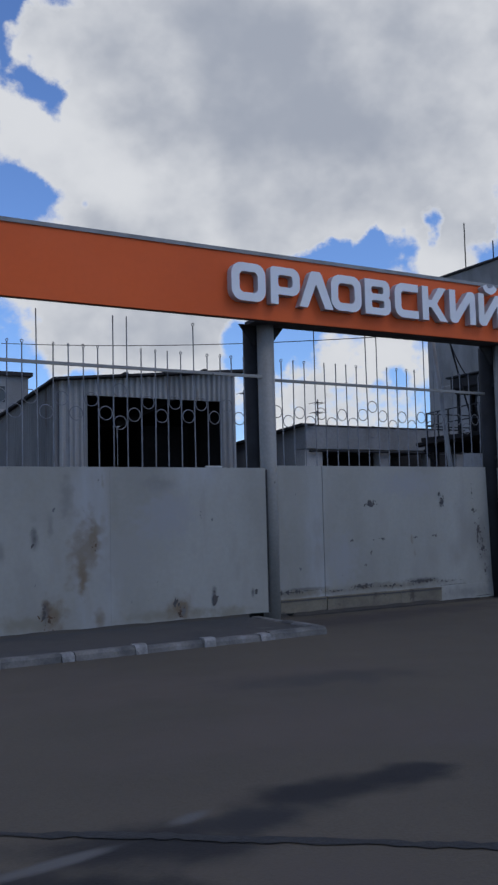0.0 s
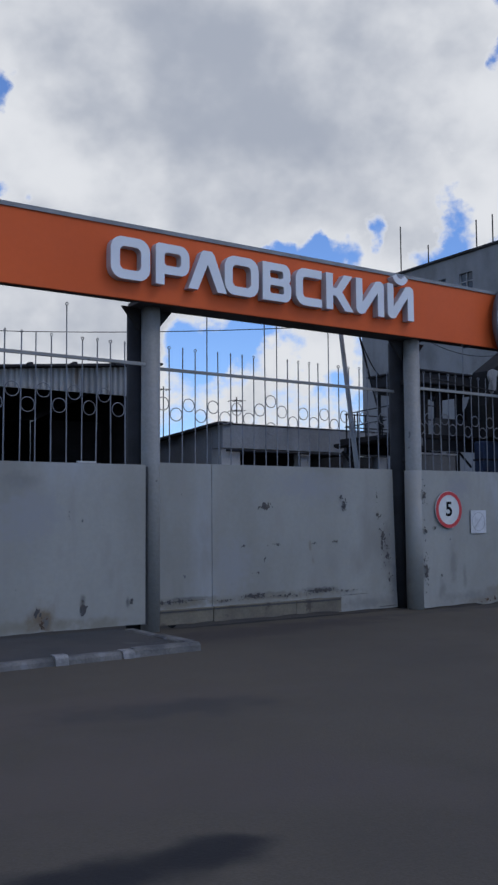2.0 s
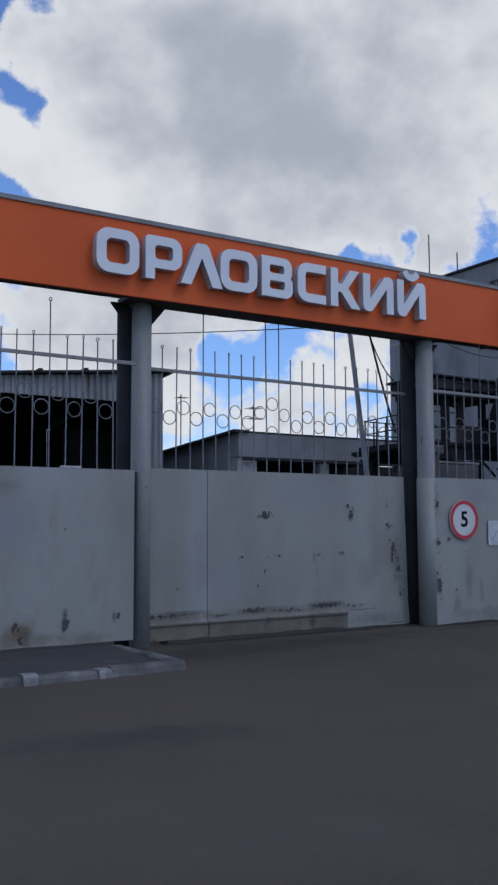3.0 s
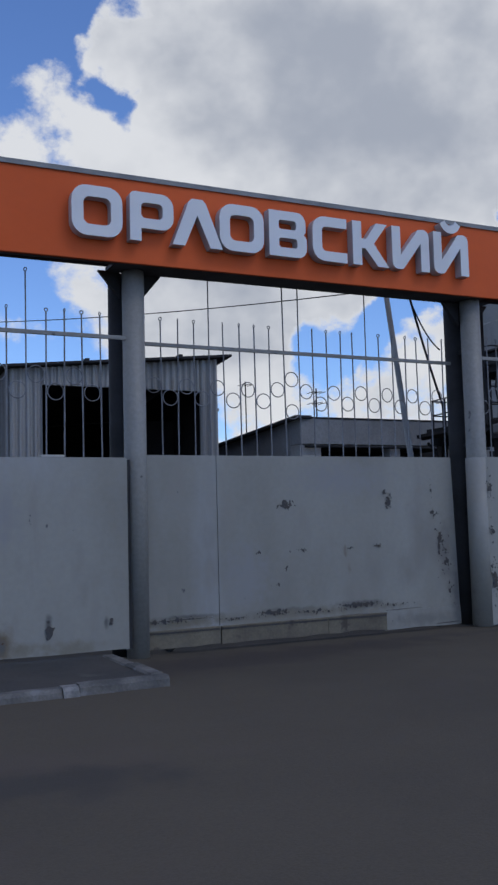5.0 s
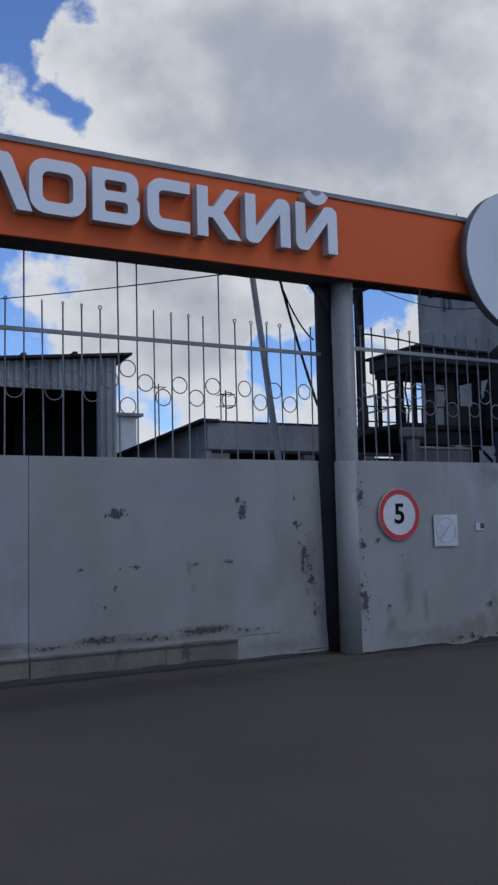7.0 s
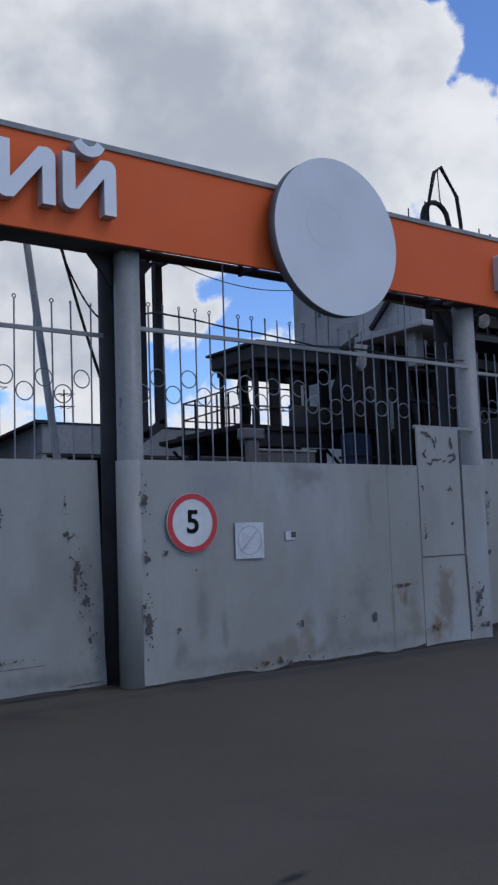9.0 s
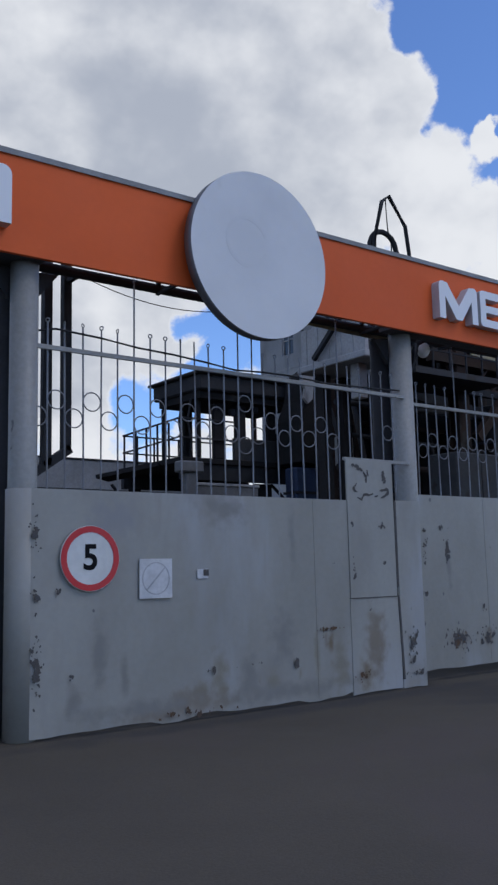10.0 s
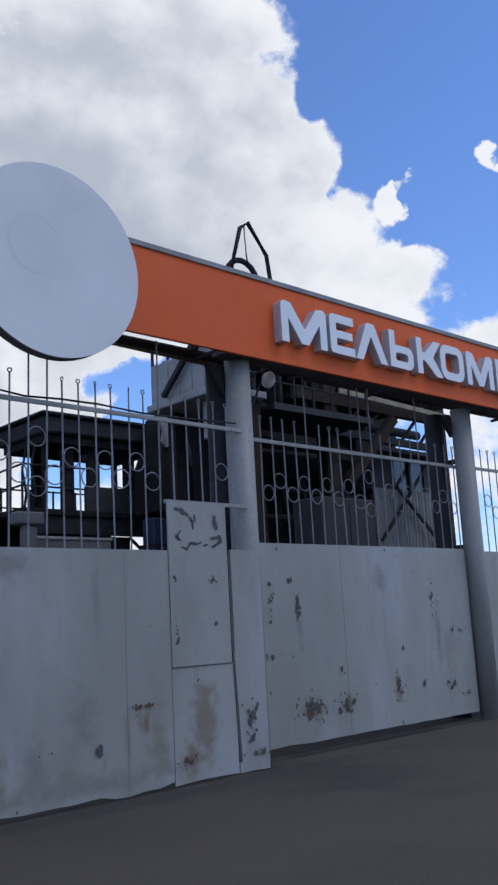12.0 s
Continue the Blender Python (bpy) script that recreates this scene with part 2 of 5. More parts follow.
G = 0.05
WET_AND_SHADE, SCUFFED, BROWNISH = (0.020, 0.019, 0.019), (0.11, 0.105, 0.10), (0.092, 0.075, 0.060)
# long thin strips at y 10.40 to 10.72 paint the shadow line under the sheets
add_stains(asphalt, [(3.2, 5.2, 1.5, 0.7, -10, BROWNISH), (7.8, 9.9, 2.6, 0.5, 3, (0.058, 0.048, 0.042)), (8.8, 10.72, 2.3, 0.10, 0, WET_AND_SHADE), (13.3, 10.40, 2.5, 0.07, 0, WET_AND_SHADE), (18.2, 10.72, 2.3, 0.10, 0, WET_AND_SHADE), (4.3, 10.52, 2.2, 0.06, 0, WET_AND_SHADE), (9.2, 6.6, 0.9, 0.5, 0, BROWNISH), (14.0, 10.15, 4.5, 0.22, 0, (0.058, 0.052, 0.047)), (12.4, 6.2, 0.05, 0.03, 20, WET_AND_SHADE), (9.3, 6.0, 0.12, 0.04, 10, WET_AND_SHADE), (13.6, 8.1, 1.6, 0.6, 5, BROWNISH), (3.5, 7.0, 2.4, 0.6, -5, BROWNISH),
                     (2.85, 3.97, 0.75, 0.24, -2, WET_AND_SHADE), (3.3, 3.98, 0.3, 0.2, 0, WET_AND_SHADE), (1.65, 3.8, 0.6, 0.32, -25, WET_AND_SHADE), (2.25, 3.8, 0.5, 0.2, -5, (0.026, 0.025, 0.025)), (1.1, 3.55, 0.6, 0.25, -30, WET_AND_SHADE),
                     (4.6, 6.6, 1.1, 0.35, -12, (0.060, 0.053, 0.046)), (2.0, 4.02, 0.16, 0.06, 20, SCUFFED), (1.25, 3.82, 0.4, 0.06, 8, SCUFFED), (0.7, 3.4, 0.5, 0.2, -30, WET_AND_SHADE)])
BROWN, OCHRE, DIM, DARK, OLIVE = (0.18, 0.152, 0.12), (0.15, 0.112, 0.072), (0.19, 0.185, 0.175), (0.11, 0.108, 0.105), (0.20, 0.185, 0.15)
add_stains(fence_paint, [
    (3.45, 0.32, 0.2, 0.26, 0, OCHRE), (3.36, 0.42, 0.07, 0.2, 0, (0.09, 0.055, 0.03)), (3.35, 0.36, 0.05, 0.16, 0, DARK), (3.85, 1.10, 0.24, 0.55, 12, BROWN), (3.97, 1.2, 0.09, 0.32, 0, OCHRE), (3.82, 0.78, 0.07, 0.28, 0, OCHRE), (4.4, 1.0, 0.5, 0.5, 0, (0.245, 0.24, 0.225)), (3.1, 0.28, 0.4, 0.12, 0, OLIVE), (5.0, 0.24, 0.9, 0.09, 0, OLIVE), (3.62, 1.75, 0.10, 0.35, 0, DIM),
    (3.22, 1.28, 0.06, 0.2, 0, DARK), (3.42, 1.4, 0.05, 0.16, 0, DIM), (2.82, 1.1, 0.06, 0.16, 0, DIM), (5.12, 0.32, 0.2, 0.2, 0, OCHRE), (5.16, 0.28, 0.05, 0.08, 0, DARK), (5.62, 0.47, 0.04, 0.09, 0, DARK),
    (6.2, 0.45, 0.03, 0.08, 0, DARK), (4.85, 1.9, 0.25, 0.14, 0, DIM), (5.85, 0.2, 0.4, 0.10, 0, OLIVE), (4.02, 0.25, 0.10, 0.14, 0, BROWN), (4.95, 1.5, 0.5, 0.4, 0, (0.25, 0.25, 0.255)),
    (12.3, 0.14, 0.5, 0.10, 0, BROWN), (13.4, 0.4, 0.14, 0.35, 0, DIM), (14.3, 0.5, 0.05, 0.34, 0, OLIVE), (15.0, 0.26, 0.13, 0.2, 0, OCHRE), (13.1, 2.02, 0.35, 0.2, 0, DIM), (11.5, 0.35, 0.10, 0.2, 0, DIM), (12.0, 0.5, 0.06, 0.26, 0, DIM),
    (14.0, 1.7, 0.06, 0.4, 0, DIM), (15.15, 0.6, 0.12, 0.34, 0, OLIVE), (14.42, 0.7, 0.05, 0.12, 0, BROWN), (13.7, 0.3, 0.10, 0.14, 0, OLIVE), (11.9, 1.9, 0.3, 0.25, 0, (0.23, 0.23, 0.235)), (12.85, 0.3, 0.14, 0.12, 0, OLIVE),
    (16.85, 1.35, 0.06, 0.42, 0, DIM), (18.3, 1.9, 0.17, 0.2, 0, DIM), (17.0, 0.48, 0.2, 0.13, 0, BROWN), (17.55, 0.48, 0.13, 0.13, 0, BROWN), (18.5, 0.6, 0.08, 0.22, 0, BROWN), (19.4, 1.2, 0.08, 0.5, 0, DIM),
    (7.2, 0.41, 0.45, 0.035, 0, DARK), (8.4, 0.40, 0.5, 0.04, 0, DARK), (9.4, 0.42, 0.45, 0.045, 0, DARK), (8.5, 0.36, 1.9, 0.08, 0, OLIVE), (7.1, 0.35, 0.6, 0.07, 0, (0.17, 0.155, 0.12)), (10.85, 0.5, 0.12, 0.5, 0, DIM), (10.3, 0.18, 0.6, 0.12, 0, DIM), (13.9, 0.2, 1.2, 0.10, 0, DIM), (14.62, 0.42, 0.14, 0.4, 0, OLIVE), (13.05, 0.42, 0.12, 0.3, 0, OLIVE), (15.15, 0.55, 0.2, 0.5, 0, BROWN), (12.75, 0.2, 0.5, 0.16, 0, BROWN), (11.75, 0.7, 0.10, 0.4, 0, DIM), (13.85, 0.75, 0.2, 0.35, 0, DIM), (14.5, 0.62, 0.05, 0.18, 0, OCHRE), (12.2, 0.2, 0.8, 0.10, 0, DIM), (10.7, 1.0, 0.12, 0.5, 0, DIM), (9.2, 1.9, 0.8, 0.25, 0, (0.25, 0.25, 0.255)), (7.9, 0.8, 0.4, 0.5, 0, (0.25, 0.25, 0.25))], True)
tar = material("tar_crack", (0.02, 0.02, 0.021), 0.8, 0.0, None, 80, 6, 0.5, 0.4)
paving = material("old_pavement", (0.062, 0.056, 0.052), 0.9, 0.0, (0.045, 0.045, 0.045), 60, 1.2, 0.6, 0.5, [((0.085, 0.08, 0.074), 2.0, 0.62, 0.1, 1)])
kerb_grey = material("kerb_concrete", (0.165, 0.158, 0.150), 0.9, 0.0, (0.075, 0.075, 0.074), 45, 4, 0.6, 0.6, [((0.19, 0.19, 0.19), 5, 0.64, 0.06, 1)])
kerb_white = material("kerb_whitewash", (0.27, 0.265, 0.26), 0.9, 0.0, (0.15, 0.15, 0.15), 45, 8, 0.6, 0.6, [((0.15, 0.15, 0.15), 9, 0.62, 0.06, 1)])
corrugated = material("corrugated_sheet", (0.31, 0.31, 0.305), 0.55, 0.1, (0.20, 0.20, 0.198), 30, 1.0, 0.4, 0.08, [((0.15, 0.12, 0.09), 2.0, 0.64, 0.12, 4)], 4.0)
# darker version of the corrugated sheet, with the sunless side's shade in its base
shed_side = material("shaded_weathered_sheet", (0.20, 0.20, 0.20), 0.6, 0.1, (0.14, 0.14, 0.143), 30, 1.0, 0.4, 0.1, [((0.10, 0.08, 0.06), 1.8, 0.62, 0.12, 4)], 4.0)
roof_felt = material("roofing_felt", (0.045, 0.044, 0.046), 0.85, 0.0, None, 30, 2, 0.5, 0.3)
concrete = material("grey_concrete", (0.27, 0.275, 0.28), 0.9, 0.0, (0.19, 0.19, 0.19), 25, 0.7, 0.5, 0.3, [((0.13, 0.13, 0.13), 1.1, 0.62, 0.14, 4)], 2.0)
concrete_pale = material("pale_concrete", (0.38, 0.38, 0.375), 0.9, 0.0, (0.27, 0.265, 0.26), 25, 1.5, 0.5, 0.3, [((0.16, 0.155, 0.15), 2.2, 0.6, 0.12, 3)])
# near-black base: the shade of interiors and roofed-over places is put into the colour
shade_dark = material("shade_dark_wall", (0.028, 0.026, 0.026), 0.9, 0.0, (0.018, 0.018, 0.018), 25, 1.2, 0.5, 0.2, [((0.055, 0.05, 0.045), 1.6, 0.66, 0.1, 2)])
rusty_beam = material("rusty_painted_beam", (0.050, 0.033, 0.026), 0.8, 0.1, (0.032, 0.026, 0.022), 40, 2.5, 0.5, 0.2, [((0.05, 0.045, 0.04), 3, 0.6, 0.1, 1)])
yellow_pipe = material("faded_yellow_paint", (0.30, 0.25, 0.14), 0.6, 0.0, (0.18, 0.15, 0.09), 40, 3, 0.5, 0.1)
blue_sheet = material("dark_blue_sheet", (0.04, 0.06, 0.11), 0.6, 0.1, (0.03, 0.04, 0.07), 30, 2, 0.4, 0.1)
cabinet_dark = material("dark_grey_cabinet_paint", (0.038, 0.040, 0.043), 0.75, 0.0, (0.035, 0.035, 0.036), 30, 2, 0.5, 0.2, [((0.03, 0.025, 0.02), 4, 0.6, 0.08, 1)])
booth_paint = material("grey_booth_sheet", (0.25, 0.25, 0.24), 0.6, 0.1, (0.18, 0.18, 0.175), 30, 2, 0.4, 0.1, [((0.12, 0.09, 0.06), 3, 0.64, 0.1, 3)])
white_wall = material("whitewashed_wall", (0.55, 0.55, 0.54), 0.85, 0.0, (0.42, 0.42, 0.41), 20, 1.2, 0.4, 0.2)
sign_red = material("sign_red", (0.50, 0.022, 0.028), 0.55, 0.0, (0.5, 0.03, 0.035), 20, 3, 0.2, 0.02)
sign_white = material("sign_white", (0.62, 0.63, 0.62), 0.45, 0.0, (0.55, 0.56, 0.55), 20, 3, 0.2, 0.02)
sign_black = material("sign_black", (0.008, 0.008, 0.010), 0.8, 0.0, None, 20, 3, 0.2, 0.02)
paper = material("weathered_paper", (0.55, 0.56, 0.58), 0.8, 0.0, (0.46, 0.47, 0.49), 30, 6, 0.3, 0.1)
faded = material("faded_print", (0.40, 0.41, 0.43), 0.8, 0.0, None, 30, 6, 0.3, 0.1)
ledge_tan = material("dirty_tan_ledge", (0.175, 0.155, 0.115), 0.8, 0.0, (0.115, 0.10, 0.078), 35, 2, 0.5, 0.25, [((0.07, 0.06, 0.05), 4, 0.62, 0.08, 1)])
disc_ghost = material("disc_ghost", (0.60, 0.61, 0.625), 0.5, 0.0, (0.60, 0.61, 0.625), 10, 2.5, 0.03, 0.0)
disc_rim = material("disc_rim_grey", (0.13, 0.135, 0.145), 0.6, 0.0, (0.10, 0.10, 0.105), 30, 3, 0.3, 0.05)
lamp_glass = material("frosted_lamp_shell", (0.66, 0.66, 0.64), 0.3, 0.0, None, 20, 3, 0.1, 0.02)
pole_grey = material("pole_grey_paint", (0.30, 0.31, 0.32), 0.55, 0.1, None, 30, 2, 0.3, 0.1)

for dull in (sign_black, shade_dark, dark_steel, roof_felt, rusty_beam, soffit_dark, shed_side, blue_sheet):
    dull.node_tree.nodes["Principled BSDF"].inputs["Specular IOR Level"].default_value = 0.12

glass = bpy.data.materials.new("dark_window_glass")
glass.use_nodes = True
gb = glass.node_tree.nodes["Principled BSDF"]
gb.inputs["Base Color"].default_value = (0.03, 0.04, 0.05, 1)
gb.inputs["Roughness"].default_value = 0.08


# ---- mesh helpers ----
def mesh_of(name, bm, mat):
    me = bpy.data.meshes.new(name)
    bm.to_mesh(me)
    bm.free()
    for m in mat if isinstance(mat, (list, tuple)) else [mat]:
        me.materials.append(m)
    return me


def part(name, bm, mat, parent=None, label=""):
    ob = new(name, mesh_of(name, bm, mat))
    if parent is not None:
        ob.parent = parent
    return tagged(ob, label)


def thing(name, label, category, at=(0, 0, 0), group="", kind=""):
    ob = new(name)
    ob.empty_display_size = 0.1
    ob.location = at
    return tagged(ob, label, category, group, kind)


def box(bm, lo, hi, bevel=0.0, m=None):
    vs = [bm.verts.new((x, y, z)) for z in (lo[2], hi[2]) for y in (lo[1], hi[1]) for x in (lo[0], hi[0])]
    fs = [bm.faces.new([vs[i] for i in f]) for f in ((0, 2, 3, 1), (4, 5, 7, 6), (0, 1, 5, 4), (2, 6, 7, 3), (0, 4, 6, 2), (1, 3, 7, 5))]
    if bevel:
        es = list({e for f in fs for e in f.edges})
        r = bmesh.ops.bevel(bm, geom=es, offset=bevel, segments=1, affect="EDGES", clamp_overlap=True)
        vs = list({v for f in r["faces"] for v in f.verts} | {v for v in vs if v.is_valid})
    if m is not None:
        bmesh.ops.transform(bm, matrix=m, verts=vs)
    return bm


def tube(bm, a, b, r, sides=8, r2=None, caps=True):
    a, b = Vector(a), Vector(b)
    q = (b - a).to_track_quat("Z", "Y")
    rings = []
    for p, rad in ((a, r), (b, r if r2 is None else r2)):
        rings.append([bm.verts.new(p + q @ Vector((math.cos(k * math.tau / sides) * rad, math.sin(k * math.tau / sides) * rad, 0))) for k in range(sides)])
    for k in range(sides):
        f = bm.faces.new((rings[0][k], rings[0][(k + 1) % sides], rings[1][(k + 1) % sides], rings[1][k]))
        f.smooth = sides > 6
    if caps:
        bm.faces.new(rings[0][::-1])
        bm.faces.new(rings[1])
    return bm


def bar(bm, a, b, w, h=None):
    """A square-section bar from a to b, w wide and h high."""
    a, b, h = Vector(a), Vector(b), h or w
    d = (b - a).normalized()
    side = d.cross(Vector((0, 0, 1)))
    side = side.normalized() if side.length > 1e-4 else Vector((1, 0, 0))
    up = side.cross(d)
    vs = [[bm.verts.new(p + side * (sx * w / 2) + up * (sz * h / 2)) for sx, sz in ((-1, -1), (1, -1), (1, 1), (-1, 1))] for p in (a, b)]
    for k in range(4):
        bm.faces.new((vs[0][k], vs[0][(k + 1) % 4], vs[1][(k + 1) % 4], vs[1][k]))
    bm.faces.new(vs[0][::-1])
    bm.faces.new(vs[1])
    return bm


def bars(name, ends, w, mat, parent):
    """One part for each bar (a, b) of the list."""
    for a, b in ends:
        part(name, bar(bmesh.new(), a, b, w), mat, parent)


def path_tube(bm, pts, r, sides=6):
    pts = [Vector(p) for p in pts]
    rings = []
    for i, p in enumerate(pts):
        d = (pts[min(i + 1, len(pts) - 1)] - pts[max(i - 1, 0)]).normalized()
        q = d.to_track_quat("Z", "Y")
        rings.append([bm.verts.new(p + q @ Vector((math.cos(k * math.tau / sides) * r, math.sin(k * math.tau / sides) * r, 0))) for k in range(sides)])
    for i in range(len(rings) - 1):
        base = min(range(sides), key=lambda s: (rings[i][0].co - rings[i + 1][s].co).length)
        for k in range(sides):
            f = bm.faces.new((rings[i][k], rings[i][(k + 1) % sides], rings[i + 1][(k + 1 + base) % sides], rings[i + 1][(k + base) % sides]))
            f.smooth = True
    bm.faces.new(rings[0][::-1])
    bm.faces.new(rings[-1])
    return bm


def ring(bm, centre, r, wire, sides=20, wire_sides=5):
    c = Vector(centre)
    rows = []
    for i in range(sides):
        a = i * math.tau / sides
        out = Vector((math.cos(a), 0, math.sin(a)))
        rows.append([bm.verts.new(c + out * (r + wire * math.cos(k * math.tau / wire_sides)) + Vector((0, wire * math.sin(k * math.tau / wire_sides), 0))) for k in range(wire_sides)])
    for i in range(sides):
        for k in range(wire_sides):
            f = bm.faces.new((rows[i][k], rows[i][(k + 1) % wire_sides], rows[(i + 1) % sides][(k + 1) % wire_sides], rows[(i + 1) % sides][k]))
            f.smooth = True
    return bm


def disc_solid(bm, centre, r, y0, y1, sides=64, mats=(0, 1)):
    """A round plate that faces -y, from y0 (front) to y1."""
    front = [bm.verts.new((centre[0] + r * math.cos(k * math.tau / sides), y0, centre[1] + r * math.sin(k * math.tau / sides))) for k in range(sides)]
    rear = [bm.verts.new((v.co.x, y1, v.co.z)) for v in front]
    bm.faces.new(front).material_index = mats[0]
    bm.faces.new(rear[::-1]).material_index = mats[1]
    for k in range(sides):
        f = bm.faces.new((front[k], rear[k], rear[(k + 1) % sides], front[(k + 1) % sides]))
        f.material_index, f.smooth = mats[1], True
    return bm


def arc(cx, cz, r, a0, a1, n=6):
    return [(cx + r * math.cos(radians(a0 + (a1 - a0) * i / n)), cz + r * math.sin(radians(a0 + (a1 - a0) * i / n))) for i in range(n + 1)]


def rounded(x0, z0, x1, z1, r):
    return arc(x1 - r, z0 + r, r, -90, 0) + arc(x1 - r, z1 - r, r, 0, 90) + arc(x0 + r, z1 - r, r, 90, 180) + arc(x0 + r, z0 + r, r, 180, 270)


def solid_shape(bm, loops, y0, y1, mats=(0, 1)):
    """Extrudes a filled outline (first loop) with holes (further loops) in the xz plane from y0 (front) to y1."""
    from mathutils.geometry import tessellate_polygon
    flat = [p for loop in loops for p in loop]
    tris = tessellate_polygon([[Vector((x, z, 0)) for x, z in loop] for loop in loops])
    front = [bm.verts.new((x, y0, z)) for x, z in flat]
    rear = [bm.verts.new((x, y1, z)) for x, z in flat]
    for t in tris:
        pa, pb, pc = (flat[i] for i in t)
        turn = (pb[0] - pa[0]) * (pc[1] - pa[1]) - (pb[1] - pa[1]) * (pc[0] - pa[0])
        t = t if turn > 0 else t[::-1]
        bm.faces.new([front[i] for i in t]).material_index = mats[0]
        bm.faces.new([rear[i] for i in reversed(t)]).material_index = mats[1]
    start = 0
    for li, loop in enumerate(loops):
        k = len(loop)
        area = sum(loop[i][0] * loop[(i + 1) % k][1] - loop[(i + 1) % k][0] * loop[i][1] for i in range(k))
        for i in range(k):
            a, b = start + i, start + (i + 1) % k
            quad = (front[a], rear[a], rear[b], front[b])
            if (area > 0) != (li == 0):
                quad = quad[::-1]
            bm.faces.new(quad).material_index = mats[1]
        start += k
    return bm


def blotch(bm, x, z, r, y, rnd, stretch=1.0):
    """One irregular thin flake on a face that looks to -y."""
    k = rnd.randint(9, 13)
    lean = rnd.uniform(-0.5, 0.5)
    pts = []
    for i in range(k):
        a = math.tau * i / k
        q = r * rnd.uniform(0.45, 1.15)
        dz = math.sin(a) * q * stretch
        pts.append(bm.verts.new((x + math.cos(a) * q + lean * dz, y, z + dz)))
    bm.faces.new(pts)


def flakes(name, parent, y, spots, mat, seed, label):
    """Chipped paint: clusters (x, z, spread_x, spread_z, count, size), a few large bare patches among small ones."""
    rnd = random.Random(seed)
    bm = bmesh.new()
    i = 0
    for x, z, sx, sz, count, size in spots:
        for k in range(count):
            i += 1
            large = k < max(1, count // 5)
            reach, grow = (0.55, rnd.uniform(1.1, 2.1)) if large else (1.0, rnd.uniform(0.3, 0.9))
            blotch(bm, x + rnd.gauss(0, sx) * reach, z + rnd.gauss(0, sz) * reach, size * grow, y - 0.0015 - 0.00002 * i, rnd, rnd.uniform(0.6, 1.9))
    ob = part(name, bm, mat, parent, label)
    return tagged(ob, kind="stuff")


def stroke(bm, pts, width, y, rnd):
    """A ragged strip along points (x, z) on a face that looks to -y."""
    rows = []
    fine = []
    for (x0, z0), (x1, z1) in zip(pts, pts[1:]):
        n = max(2, int(math.hypot(x1 - x0, z1 - z0) / 0.014))
        fine += [(x0 + (x1 - x0) * i / n, z0 + (z1 - z0) * i / n) for i in range(n)]
    fine.append(pts[-1])
    for i, (x, z) in enumerate(fine):
        xa, za = fine[max(i - 1, 0)]
        xb, zb = fine[min(i + 1, len(fine) - 1)]
        d = math.hypot(xb - xa, zb - za) or 1.0
        nx, nz = -(zb - za) / d, (xb - xa) / d
        taper = 0.35 + 0.65 * math.sin(math.pi * (i + 0.5) / len(fine))
        u, v = (width * taper * rnd.uniform(0.25, 1.0) for _ in range(2))
        rows.append((bm.verts.new((x + nx * u, y, z + nz * u)), bm.verts.new((x - nx * v, y, z - nz * v))))
    for a, b in zip(rows, rows[1:]):
        bm.faces.new((a[0], a[1], b[1], b[0]))


def strokes(name, parent, y, lines, mat, seed, label):
    rnd = random.Random(seed)
    bm = bmesh.new()
    for i, (width, *pts) in enumerate(lines):
        stroke(bm, pts, width, y - 0.0002 * i, rnd)
    return tagged(part(name, bm, mat, parent, label), kind="stuff")


# ---- the ground ----


def build_ground():
    bm = bmesh.new()
    xs = [-900, -200, -60, -20, -8, 0, 5, 10, 15, 20, 26, 40, 90, 300, 900]
    ys = [-900, -200, -60, -15, -4, 1, 5, 8, 11, 16, 24, 40, 90, 300, 900]
    grid = [[bm.verts.new((x, y, G)) for x in xs] for y in ys]
    for j in range(len(ys) - 1):
        for i in range(len(xs) - 1):
            bm.faces.new((grid[j][i], grid[j][i + 1], grid[j + 1][i + 1], grid[j + 1][i]))
    tagged(part("ground", bm, asphalt), "worn dark grey asphalt forecourt in front of the gates", "ground", kind="structure")


def build_crack(pts, width, seed):
    rnd = random.Random(seed)
    bm = bmesh.new()
    prev = None
    for i in range(len(pts) - 1):
        a, b = Vector(pts[i]), Vector(pts[i + 1])
        for s in range(14):
            p = a.lerp(b, s / 14)
            d = (b - a).normalized()
            nrm = Vector((-d.y, d.x))
            p = p + nrm * (0.025 * noise.noise(Vector((p.x * 5, p.y * 5, seed))))
            w = width * rnd.uniform(0.35, 1.0)
            q = [bm.verts.new((*(p + nrm * w), G + 0.006)), bm.verts.new((*(p - nrm * w), G + 0.006))]
            if prev:
                bm.faces.new((prev[0], prev[1], q[1], q[0]))
            prev = q
    tagged(part("asphalt_crack", bm, tar), "ragged tar-dark crack running across the asphalt", "crack", kind="structure")


build_ground()
build_crack([(-1.5, 5.9), (0.4, 4.75), (1.15, 4.29), (1.73, 3.88), (2.14, 3.53), (2.91, 2.92), (4.2, 1.9)], 0.05, 2)


